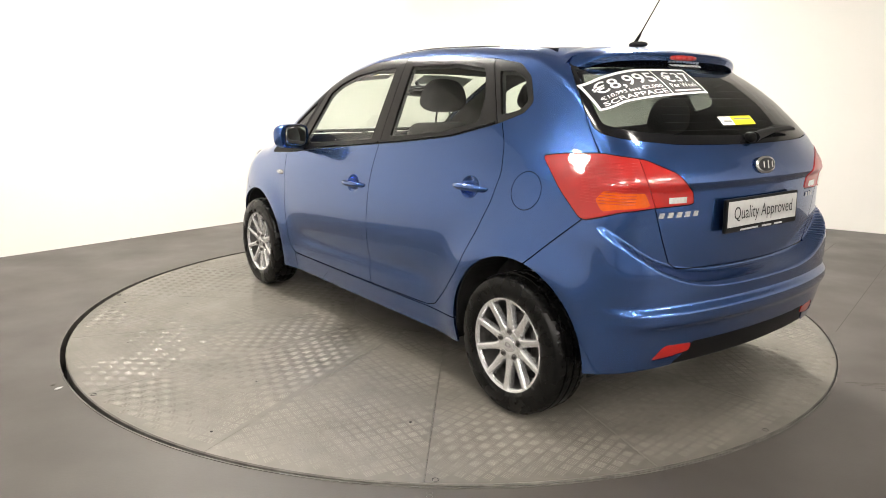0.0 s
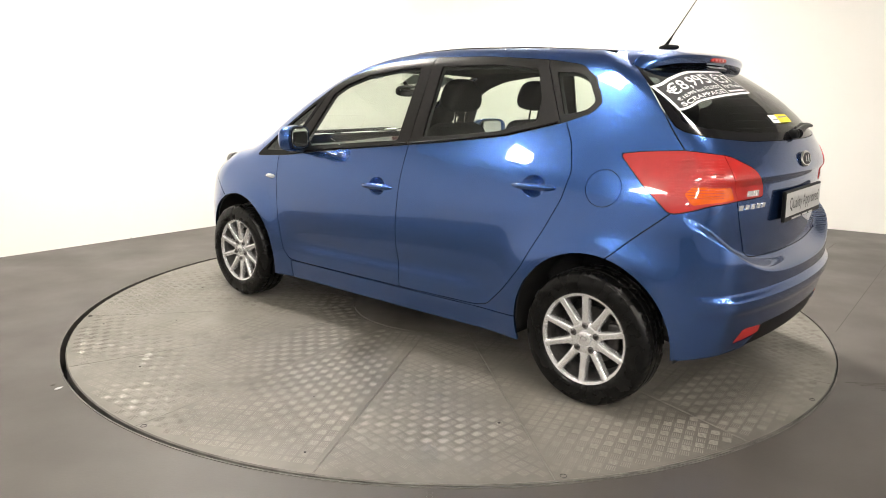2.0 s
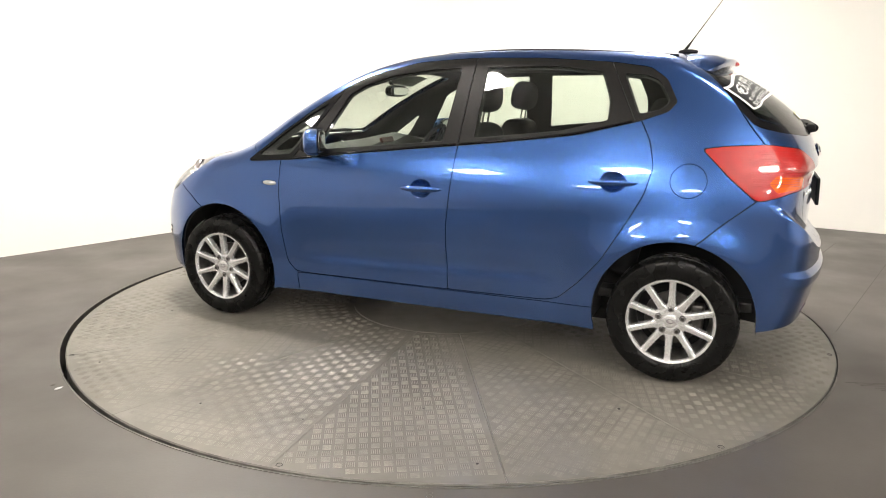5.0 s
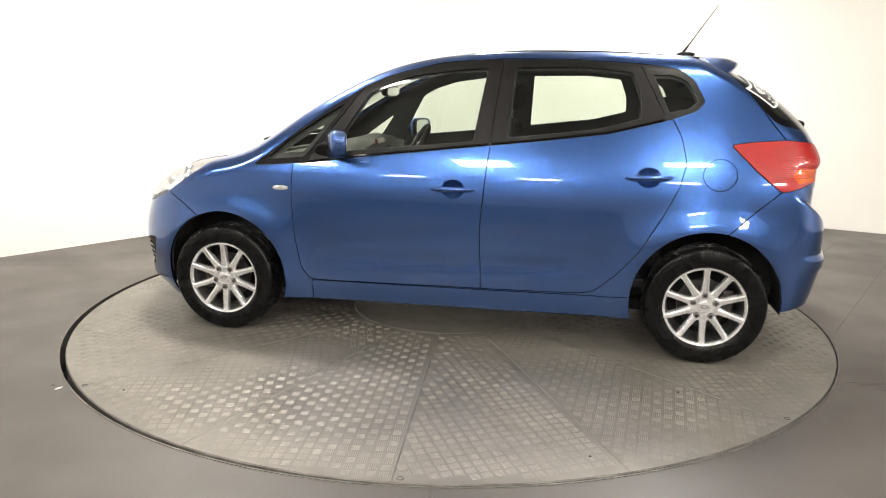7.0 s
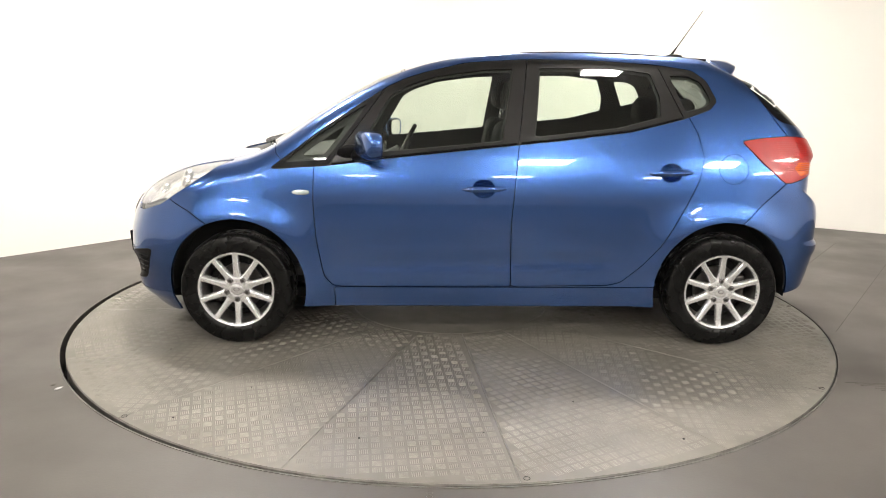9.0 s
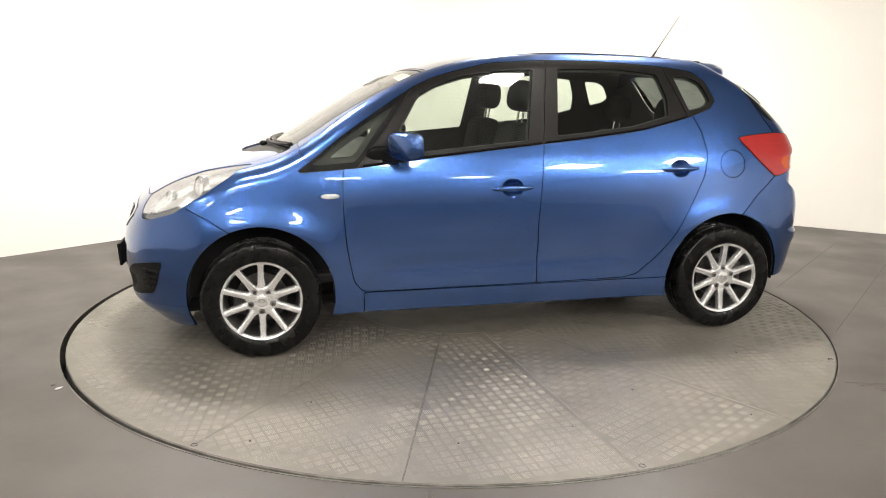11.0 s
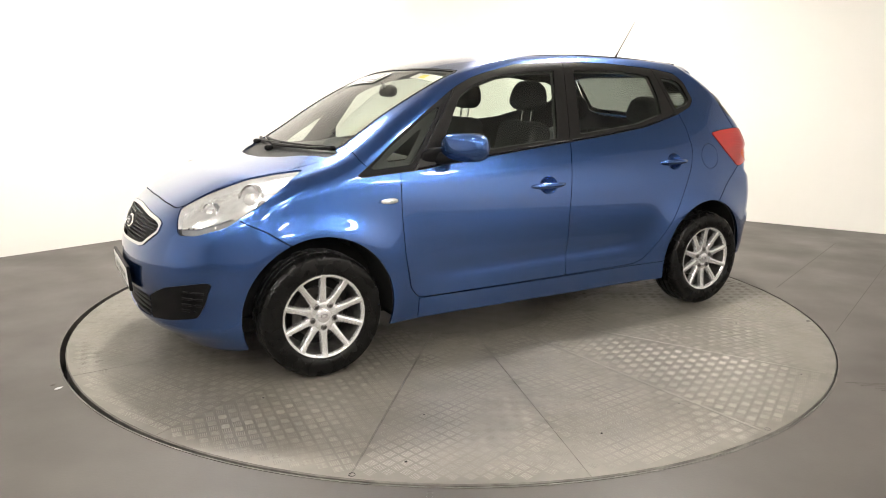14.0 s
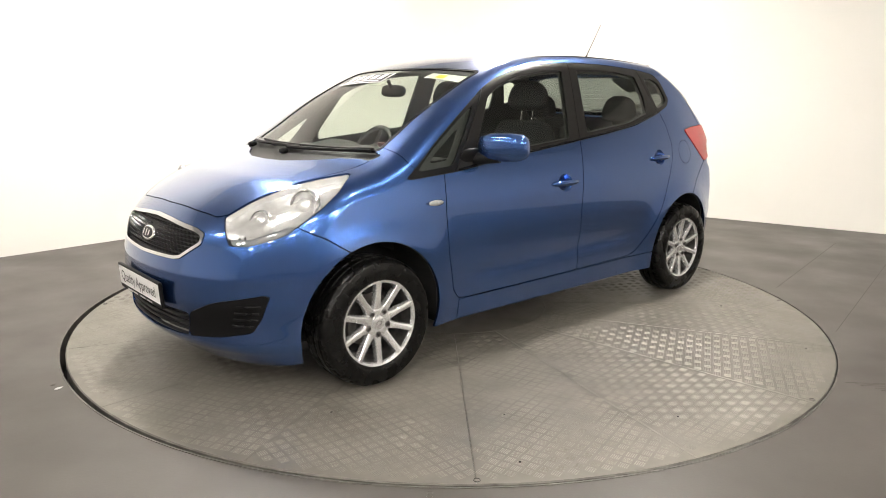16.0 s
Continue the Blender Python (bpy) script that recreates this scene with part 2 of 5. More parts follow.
def lettering(text, size, bold=0.0):
    """Flat letters in the built-in font: points (n x 2) centred on nought, and faces."""
    cu = bpy.data.curves.new("letters", "FONT")
    cu.body, cu.size, cu.align_x, cu.align_y, cu.resolution_u, cu.offset = text, size, "CENTER", "CENTER", 6, bold * size
    ob = bpy.data.objects.new("letters", cu)
    scene.collection.objects.link(ob)
    bpy.context.view_layer.update()
    me = bpy.data.meshes.new_from_object(ob.evaluated_get(bpy.context.evaluated_depsgraph_get()))
    pts = np.array([v.co[:2] for v in me.vertices])
    faces = [tuple(p.vertices) for p in me.polygons]
    bpy.data.objects.remove(ob)
    bpy.data.curves.remove(cu)
    bpy.data.meshes.remove(me)
    return pts, faces


# ---- room ----
TABLE_R = 2.244
HOLE_R = 2.260
HOLE_X = -0.006


def ring_faces(a, b, steps):
    return [(a + k, a + (k + 1) % steps, b + (k + 1) % steps, b + k) for k in range(steps)]


def make_floor():
    n = 192
    far = 20.0
    inner = [(HOLE_X + HOLE_R * math.cos(k * math.tau / n), HOLE_R * math.sin(k * math.tau / n), -0.002) for k in range(n)]
    mid = [(3.2 * math.cos(k * math.tau / n), 3.2 * math.sin(k * math.tau / n), -0.002) for k in range(n)]
    outer = [(far * math.cos(k * math.tau / n), far * math.sin(k * math.tau / n), -0.002) for k in range(n)]
    wall = [(x, y, -0.16) for x, y, z in inner]
    f = solid("floor", inner + mid + outer + wall, ring_faces(0, n, n) + ring_faces(n, 2 * n, n) + ring_faces(3 * n, 0, n), FLOOR_PAINT)
    tagged(f, "grey painted concrete floor with a round pit", "floor", kind="structure")
    pit = lathe([(0.0, -0.16), (HOLE_R + 0.05, -0.16)], 64, "Z")
    tagged(part("pit_floor", pit, PIT), "dark pit under the turntable plate", "pit", kind="structure")
    rim = lathe([(HOLE_R, -0.05), (HOLE_R, 0.001), (HOLE_R + 0.007, 0.001), (HOLE_R + 0.007, -0.05)], 192, "Z")
    bmesh.ops.translate(rim, vec=(HOLE_X, 0, 0), verts=rim.verts)
    tagged(part("pit_edge_trim", rim, EDGE_STEEL), "thin worn steel edge round the pit", "trim", kind="structure")


# the two walls meet in a rounded corner
WALL_LEFT = ((-3.66, 1.13), (-2.19, 2.82))
WALL_RIGHT = ((2.87, 3.45), (4.34, 2.56))


def make_walls():
    p1, p2 = Vector(WALL_LEFT[0]), Vector(WALL_LEFT[1])
    q1, q2 = Vector(WALL_RIGHT[0]), Vector(WALL_RIGHT[1])
    d, e = (p2 - p1).normalized(), (q1 - q2).normalized()
    den = d.x * e.y - d.y * e.x
    k = ((q1 - p1).x * e.y - (q1 - p1).y * e.x) / den
    corner = p1 + d * k
    far_l, far_r = p1 - d * 4.0, q2 - e * 4.0
    line = [far_l, p1]
    r = 0.9
    a, b = corner - d * r, corner - e * r
    for i in range(49):
        t = i / 48
        line.append(a * (1 - t) ** 2 + corner * 2 * t * (1 - t) + b * t * t)
    line += [q2, far_r]
    hall = [far_r, Vector((8.5, -15.0)), Vector((-8.5, -15.0)), far_l]
    centre = Vector((0, -4.0))

    def run(name, pts, mat, label):
        n = len(pts)
        outs = [p + (p - centre).normalized() * 0.15 for p in pts]
        verts = [(p.x, p.y, z) for q in (pts, outs) for z in (-0.002, CEILING) for p in q]
        faces = []
        for k in range(n - 1):
            for a0, b0 in ((0, n), (n, 3 * n), (3 * n, 2 * n)):
                faces.append((a0 + k, a0 + k + 1, b0 + k + 1, b0 + k))
        tagged(solid(name, verts, faces, mat), label, "wall", kind="structure")
        return outs
    o1 = run("wall", line, WALL_PAINT, "plain white painted studio wall with rounded corner")
    o2 = run("wall_hall", hall, HALL_PAINT, "plain pale painted wall closing the hall")
    outs = o1 + o2[1:-1]
    n = len(outs)
    top = [(p.x, p.y, CEILING) for p in outs] + [(p.x, p.y, CEILING + 0.15) for p in outs]
    c = solid("ceiling", top, [tuple(range(n)), tuple(range(n, 2 * n))] + ring_faces(0, n, n), CEILING_PAINT)
    tagged(c, "plain pale grey ceiling above the white walls", "ceiling", kind="structure")


def make_battens():
    for bx, by, bl, bw in BATTENS:
        b = new("ceiling_light")
        b.location = (bx, by, CEILING)
        part("housing", box(bl + 0.04, bw + 0.04, 0.11, 0.01, at=pose(0, 0, -0.055)), LAMP_WHITE, b)
        part("diffuser", box(bl, bw, 0.05, 0.02, 3, at=pose(0, 0, -0.133)), TUBE_LIGHT if by > -1 else DIM_TUBE_LIGHT, b, "glowing white panel diffuser", smooth=True)
        tagged(b, "wide white ceiling light fixture", "ceiling light", "ceiling lights")


def make_floor_marks():
    b = joined(moved(lathe([(0.011, 0.0), (0.0125, 0.0012), (0.014, 0.0)], 20, "Z"), pose(0, 0.013, 0)), moved(lathe([(0.011, 0.0), (0.0125, 0.0012), (0.014, 0.0)], 20, "Z"), pose(0, -0.014, 0)))
    m = part("floor_mark", b, EDGE_STEEL)
    m.matrix_basis = pose(-0.058, -2.309, -0.0015) @ Matrix.Diagonal((0.85, 0.85, 1, 1))
    tagged(m, "dark figure of two rings drawn on grey floor", "floor mark")


def make_floor_details():
    # saw-cut joints beside the turntable
    for i, (xa, ya, xb, yb) in enumerate(((2.34, 0.46, 3.6, 2.08), (2.27, -0.50, 4.3, 2.2))):
        d = Vector((xb - xa, yb - ya, 0))
        m = Matrix.Translation(((xa + xb) / 2, (ya + yb) / 2, -0.0012)) @ pose(0, 0, 0, 0, 0, math.degrees(math.atan2(d.y, d.x)))
        tagged(part("floor_joint", box(d.length, 0.004, 0.0010, at=m), SEAM), "dirt-filled saw cut in grey floor", "floor joint", kind="structure")
    # broken chip of floor paint at the pit edge and scuffs
    rng = random.Random(5)
    for x, y, r, mat, nm, lab in ((-1.795, -1.46, 0.014, PLATE_SILVER, "paint_chip", "pale broken paint chip beside the pit"), (-1.84, -1.42, 0.010, SEAM, "paint_chip", "dark broken paint chip beside the pit"),
                                  (-2.945, 1.98, 0.022, SEAM, "rubble", "small dark crumb at the foot of the wall"), (-0.98, -2.36, 0.007, SEAM, "rubble", "tiny dark crumb on grey floor")):
        b = bmesh.new()
        bmesh.ops.create_icosphere(b, subdivisions=2, radius=r)
        for v in b.verts:
            v.co *= rng.uniform(0.7, 1.2)
            v.co.z *= 0.18
        o = part(nm, b, mat)
        o.matrix_basis = pose(x, y, r * 0.12, 0, 0, rng.uniform(0, 180)) @ Matrix.Diagonal((1.5, 0.7, 1, 1))
        tagged(o, lab, "debris")
    for k in range(5):
        y = -1.27 - 0.022 * k + rng.uniform(-0.006, 0.006)
        s = part("scuff", box(0.20 + 0.1 * rng.random(), 0.004, 0.0006, at=pose(2.06 + 0.03 * k, y, -0.0016, 0, 0, -3)), SEAM)
        tagged(s, "thin dark scuff on grey painted floor", "scuff", "floor scuffs")


make_floor()
make_floor_details()
make_walls()
make_battens()
make_floor_marks()

# ---- turntable ----
SECTORS = 16
SECTOR_TURN = radians(-84.7)
turntable = new("turntable")
tagged(turntable, "round steel vehicle turntable with worn tread plates", "turntable")


def make_turntable():
    n = 192
    rim = lathe([(TABLE_R - 0.02, -0.006), (TABLE_R - 0.006, -0.001), (TABLE_R, -0.004), (TABLE_R, -0.10), (TABLE_R - 0.03, -0.10)], n, "Z")
    part("rim", rim, EDGE_STEEL, turntable, "worn steel rim")
    part("bed", lathe([(0.0, -0.012), (TABLE_R - 0.01, -0.012)], n, "Z"), SEAM, turntable)
    g = 0.0012
    steps = 12
    for s in range(SECTORS):
        a0 = SECTOR_TURN + s * math.tau / SECTORS
        a1 = a0 + math.tau / SECTORS
        for r0, r1 in ((0.62, TABLE_R - 0.006),):
            top, low = [], []
            for r, rev in ((r0 + g, False), (r1, True)):
                seq = []
                for k in range(steps + 1):
                    t = k / steps
                    pad = g / r
                    a = a0 + pad + (a1 - a0 - 2 * pad) * t
                    seq.append((r * math.cos(a), r * math.sin(a)))
                top += seq[::-1] if rev else seq
            m = len(top)
            vs = [(x, y, 0.0) for x, y in top] + [(x, y, -0.011) for x, y in top]
            fs = [tuple(range(m)), tuple(range(2 * m - 1, m - 1, -1))] + [(k, k + m, (k + 1) % m + m, (k + 1) % m) for k in range(m)]
            p = solid("plate", vs, fs, TREAD_PLATE, turntable)
    k = 48
    vs = [((0.62 - g) * math.cos(i * math.tau / k), (0.62 - g) * math.sin(i * math.tau / k), 0.0) for i in range(k)]
    vs += [(x, y, -0.011) for x, y, z in vs]
    solid("plate", vs, [tuple(range(k)), tuple(range(2 * k - 1, k - 1, -1))] + [(i, i + k, (i + 1) % k + k, (i + 1) % k) for i in range(k)], TREAD_PLATE, turntable)
    # raised five-bar tread, laid plate by plate
    rng = np.random.default_rng(4)
    pitch = 0.047
    span = np.arange(-50, 51)
    gx, gy = np.meshgrid(span, span)
    flip = (gx + gy) % 2
    allv, alln = [], 0
    faces = []
    unit = np.array([(-0.5, -0.5, 0), (0.5, -0.5, 0), (0.5, 0.5, 0), (-0.5, 0.5, 0), (-0.38, 0, 1), (0.38, 0, 1)])
    quad = np.array([(0, 1, 5, 4), (2, 3, 4, 5)])
    tri = np.array([(1, 2, 5), (3, 0, 4)])
    centres, turns, heights = [], [], []
    for s in range(SECTORS):
        a0 = SECTOR_TURN + s * math.tau / SECTORS
        mid = a0 + math.pi / SECTORS
        tilt = mid + (radians(45) if s % 3 else radians(12))
        c, sn = math.cos(tilt), math.sin(tilt)
        ox, oy = rng.uniform(0, pitch, 2)
        px, py = gx * pitch + ox, gy * pitch + oy
        x, y = c * px - sn * py, sn * px + c * py
        r, a = np.hypot(x, y), (np.arctan2(y, x) - a0) % math.tau
        keep = (r > 0.66) & (r < TABLE_R - 0.04) & (a * r > 0.012) & ((math.tau / SECTORS - a) * r > 0.012) & (a < math.tau / SECTORS)
        wx, wy = x[keep], y[keep]
        wear = 0.62 + 0.45 * np.sin(2.3 * wx + 1.1 + 1.3 * np.sin(1.9 * wy)) * np.sin(2.9 * wy - 0.4 + 1.1 * np.sin(1.6 * wx)) + 0.25 * np.sin(7.1 * wx + 2.0) * np.sin(6.3 * wy + s) + rng.uniform(-0.12, 0.12, len(wx))
        wear = np.clip(wear, 0.10, 1.0)
        for k in range(5):
            heights.append(wear)
            off = (k - 2) * 0.0078
            ang = tilt + np.where(flip[keep] > 0, math.pi / 2, 0) 
            cx = x[keep] - np.sin(ang) * off
            cy = y[keep] + np.cos(ang) * off
            centres.append(np.stack([cx, cy], 1))
            turns.append(ang)
    c = np.concatenate(centres)
    a = np.concatenate(turns)
    m = len(c)
    w = np.concatenate(heights)[:, None]
    ux = unit[None, :, 0] * 0.036
    uy = unit[None, :, 1] * 0.0052
    vx = c[:, :1] + np.cos(a)[:, None] * ux - np.sin(a)[:, None] * uy
    vy = c[:, 1:] + np.sin(a)[:, None] * ux + np.cos(a)[:, None] * uy
    vz = unit[None, :, 2] * 0.0014 * w + 0.0001
    v = np.stack([vx, vy, vz], 2).reshape(-1, 3)
    base = (np.arange(m) * 6)[:, None, None]
    fq = (base + quad[None]).reshape(-1, 4)
    ft = (base + tri[None]).reshape(-1, 3)
    me = bpy.data.meshes.new("tread")
    me.from_pydata(v.tolist(), [], fq.tolist() + ft.tolist())
    t = link_mesh("tread", me, TREAD_BAR, turntable, "raised five-bar tread worn bright", smooth=False)
    t["kind"] = "stuff"
    for deg in (-38.7, -129.6, -84.0, -1.3, 51.0, 141.0, 96.0):
        ring = part("lifting_ring", lathe([(0.010, 0.0), (0.012, 0.0022), (0.014, 0.0)], 18, "Z"), STEEL, turntable)
        ring.location = (2.214 * math.cos(radians(deg)), 2.214 * math.sin(radians(deg)), 0.0005)


def make_specks():
    rng = random.Random(9)
    for x, y in ((-0.40, -1.9), (0.52, -1.55), (-0.95, -1.4), (1.3, -1.2), (0.1, -1.85), (-1.5, -0.9), (-0.2, 1.7), (1.62, 0.4), (0.9, -1.9), (-1.2, -1.72)):
        b = bmesh.new()
        bmesh.ops.create_icosphere(b, subdivisions=1, radius=rng.uniform(0.004, 0.008))
        for v in b.verts:
            v.co.z *= 0.4
        o = part("grit", b, PIT, turntable)
        o.location = (x, y, 0.0025)


make_turntable()
make_specks()


# ---- cutting the form into panels ----
CAR_C = np.array([-1.457, -0.039, 0.0])


def master_form():
    """The whole skin as a net of rays from the car's spine: points, normals, triangles."""
    z0, xa, xb = 0.75, -2.75, 0.0
    cols = []
    for i in range(90):
        cols.append((xa, math.pi / 2 * (1 - i / 90), -1))
    for x in np.linspace(xa, xb, 236):
        cols.append((x, 0.0, 0))
    for i in range(1, 141):
        cols.append((xb, math.pi / 2 * i / 140, 1))
    nphi = 420
    phi = np.linspace(0, math.tau, nphi, endpoint=False)
    org, way = [], []
    for x, al, sgn in cols:
        al = min(al, math.pi / 2 - 0.004)
        o = np.zeros((nphi, 3))
        o[:, 0], o[:, 2] = x, z0
        d = np.stack([np.full(nphi, sgn * math.sin(al)), math.cos(al) * np.cos(phi), math.cos(al) * np.sin(phi)], 1)
        org.append(o)
        way.append(d)
    org, way = np.concatenate(org), np.concatenate(way)
    lo, hi = np.zeros(len(org)), np.full(len(org), 1.6)
    for _ in range(26):
        m = (lo + hi) / 2
        p = org + way * m[:, None]
        ins = body_form(p[:, 0], p[:, 1], p[:, 2]) < 0
        lo, hi = np.where(ins, m, lo), np.where(ins, hi, m)
    v = org + way * hi[:, None]
    nc = len(cols)
    i, j = np.meshgrid(np.arange(nc - 1), np.arange(nphi), indexing="ij")
    a, b = i * nphi + j, i * nphi + (j + 1) % nphi
    c, d = a + nphi, b + nphi
    t = np.concatenate([np.stack([a, b, d], 2).reshape(-1, 3), np.stack([a, d, c], 2).reshape(-1, 3)])
    return v, normals_of(v), t


def normals_of(v):
    h = 0.004
    n = np.stack([body_form(v[:, 0] + h, v[:, 1], v[:, 2]) - body_form(v[:, 0] - h, v[:, 1], v[:, 2]),
                  body_form(v[:, 0], v[:, 1] + h, v[:, 2]) - body_form(v[:, 0], v[:, 1] - h, v[:, 2]),
                  body_form(v[:, 0], v[:, 1], v[:, 2] + h) - body_form(v[:, 0], v[:, 1], v[:, 2] - h)], 1)
    return n / (np.linalg.norm(n, axis=1)[:, None] + 1e-12)


def compact(m):
    v, n, t = m
    if len(t) == 0:
        return v[:0], n[:0], t
    used, inv = np.unique(t, return_inverse=True)
    return v[used], n[used], inv.reshape(-1, 3)


def clip(m, s):
    """The piece of a net where the value s, given at its points, is below nought."""
    v, n, t = m
    neg = s < 0
    cnt = neg[t].sum(1)
    keep = t[cnt == 3]
    one, two = t[cnt == 1], t[cnt == 2]
    newv, newn, outs = [v], [n], [keep]
    base = len(v)
    for tri, want in ((one, True), (two, False)):
        if len(tri) == 0:
            continue
        odd = np.argmax(neg[tri] == want, axis=1)
        k = np.arange(len(tri))
        p, q, r = tri[k, odd], tri[k, (odd + 1) % 3], tri[k, (odd + 2) % 3]
        ends = np.concatenate([np.stack([p, q], 1), np.stack([p, r], 1)])
        key = np.sort(ends, axis=1)
        uniq, inv = np.unique(key, axis=0, return_inverse=True)
        inv = inv.reshape(-1)
        w = s[uniq[:, 0]] / (s[uniq[:, 0]] - s[uniq[:, 1]])
        newv.append(v[uniq[:, 0]] * (1 - w[:, None]) + v[uniq[:, 1]] * w[:, None])
        nn = n[uniq[:, 0]] * (1 - w[:, None]) + n[uniq[:, 1]] * w[:, None]
        newn.append(nn / (np.linalg.norm(nn, axis=1)[:, None] + 1e-12))
        pq, pr = base + inv[:len(tri)], base + inv[len(tri):]
        base += len(uniq)
        if want:
            outs.append(np.stack([p, pq, pr], 1))
        else:
            outs.append(np.stack([pq, q, r], 1))
            outs.append(np.stack([pq, r, pr], 1))
    allv = np.concatenate(newv)
    # cut points shared by both kinds of triangles become one
    res = compact((allv, np.concatenate(newn), np.concatenate(outs)))
    key = np.round(res[0], 6)
    _, first, inv = np.unique(key, axis=0, return_index=True, return_inverse=True)
    tt = inv.reshape(-1)[res[2]]
    good = (tt[:, 0] != tt[:, 1]) & (tt[:, 1] != tt[:, 2]) & (tt[:, 0] != tt[:, 2])
    return res[0][first], res[1][first], tt[good]


def rounded(pts, times=2):
    p = np.array(pts, float)
    for _ in range(times):
        q = np.roll(p, -1, axis=0)
        p = np.stack([p * 0.9 + q * 0.1, p * 0.1 + q * 0.9], 1).reshape(-1, 2)
    return p


def cut_corners(pts, r=0.022):
    """The outline with its corners rounded off over the length r."""
    p = np.array(pts, float)
    for k in (0.5, 0.25):
        q, o = np.roll(p, -1, axis=0), np.roll(p, 1, axis=0)
        a = np.linalg.norm(q - p, axis=1)[:, None]
        b = np.linalg.norm(o - p, axis=1)[:, None]
        p = np.stack([p + (o - p) * np.minimum(r * k / b * 1.2, 0.28), p + (q - p) * np.minimum(r * k / a * 1.2, 0.28)], 1).reshape(-1, 2)
    return p


def outline_distance(p, q):
    """Signed distance of the points p from the closed outline q; below nought inside."""
    best = np.full(len(p), 1e9)
    inside = np.zeros(len(p), bool)
    for a, b in zip(q, np.roll(q, -1, axis=0)):
        d = b - a
        w = p - a
        h = np.clip((w @ d) / max(d @ d, 1e-12), 0, 1)
        best = np.minimum(best, np.hypot(w[:, 0] - h * d[0], w[:, 1] - h * d[1]))
        c = ((a[1] > p[:, 1]) != (b[1] > p[:, 1]))
        with np.errstate(divide="ignore", invalid="ignore"):
            xx = a[0] + (p[:, 1] - a[1]) * d[0] / d[1]
        inside ^= c & (p[:, 0] < xx)
    return np.where(inside, -best, best)


def region(outline, plane, where):
    """A value function for clip: the outline seen in a plane, only where the test holds."""
    q = np.array(outline, float)

    def value(v):
        out = np.full(len(v), 0.5)
        k = np.nonzero(where(v))[0]
        a = np.abs(v[k, 1])
        x, z = v[k, 0], v[k, 2]
        two = {"xz": (x, z), "yz": (a, z), "xy": (x, a), "front": ((-x - a) * 0.70711, z), "rear": ((x - a) * 0.70711, z)}[plane]
        p = np.stack(two, 1)
        near = (p[:, 0] > q[:, 0].min() - 0.1) & (p[:, 0] < q[:, 0].max() + 0.1) & (p[:, 1] > q[:, 1].min() - 0.1) & (p[:, 1] < q[:, 1].max() + 0.1)
        d = np.full(len(k), 0.5)
        d[near] = np.minimum(outline_distance(p[near], q), 0.5)
        out[k] = d
        return out
    return value


GAP = 0.0022


def carve(m, value, gap=GAP):
    s = value(m[0])
    return clip(m, s + gap), clip(m, gap - s)


def shift(m, amount):
    return m[0] + m[1] * amount, m[1], m[2]


def panel(name, m, mat, parent, thick=0.012, label=""):
    """One sheet of the skin with turned-in edges, as a mesh of its own."""
    v, n, t = compact(m)
    if len(t) == 0:
        return None
    e = np.concatenate([t[:, [0, 1]], t[:, [1, 2]], t[:, [2, 0]]])
    key = np.sort(e, axis=1)
    _, first, cnt = np.unique(key, axis=0, return_index=True, return_counts=True)
    rim = e[first[cnt == 1]]
    vs, ns, fs = v - CAR_C, n, t.tolist()
    if thick != 0 and len(rim):
        k = len(v)
        a, b = v[rim[:, 0]], v[rim[:, 1]]
        na, nb = n[rim[:, 0]], n[rim[:, 1]]
        quad = np.stack([b, a, a - na * thick, b - nb * thick], 1)
        fn = np.cross(quad[:, 1] - quad[:, 0], quad[:, 2] - quad[:, 1])
        fn = fn / (np.linalg.norm(fn, axis=1)[:, None] + 1e-12)
        vs = np.concatenate([vs, quad.reshape(-1, 3) - CAR_C])
        ns = np.concatenate([n, np.repeat(fn, 4, axis=0)])
        fs = fs + (k + np.arange(len(rim) * 4).reshape(-1, 4)).tolist()
    me = bpy.data.meshes.new(name)
    me.from_pydata(vs.tolist(), [], fs)
    me.materials.append(mat)
    me.shade_smooth()
    me.normals_split_custom_set_from_vertices(ns.tolist())
    ob = new(name, me)
    ob.parent = parent
    if label:
        ob["label"] = label
    return ob


# ---- outlines of the panels ----
BELT_OUT = rounded([(-2.43, 0.945), (-2.30, 1.04), (-2.19, 1.125), (-2.0, 1.255), (-1.81, 1.375), (-1.70, 1.425), (-1.60, 1.455), (-1.39, 1.505), (-1.07, 1.525), (-0.72, 1.522), (-0.37, 1.50),
                    (-0.19, 1.475), (-0.11, 1.42), (-0.055, 1.315), (-0.09, 1.27), (-0.23, 1.22), (-0.52, 1.15), (-0.88, 1.105), (-1.12, 1.08), (-1.78, 1.01), (-2.10, 0.968)])
GLASS_TRI = cut_corners([(-2.400, 0.962), (-2.235, 1.098), (-2.06, 1.216), (-1.862, 1.338), (-1.940, 1.215), (-2.080, 1.03), (-2.125, 0.984)], 0.010)
GLASS_FRONT = cut_corners([(-1.80, 1.345), (-1.70, 1.40), (-1.54, 1.45), (-1.30, 1.482), (-1.125, 1.490), (-1.187, 1.085), (-1.78, 1.03), (-2.01, 1.005), (-1.90, 1.18)])
GLASS_REAR = cut_corners([(-1.017, 1.493), (-0.63, 1.496), (-0.40, 1.470), (-0.345, 1.33), (-0.345, 1.215), (-0.58, 1.155), (-1.047, 1.104)])
GLASS_QUARTER = cut_corners([(-0.335, 1.462), (-0.205, 1.456), (-0.130, 1.425), (-0.068, 1.315), (-0.112, 1.268), (-0.235, 1.238)])
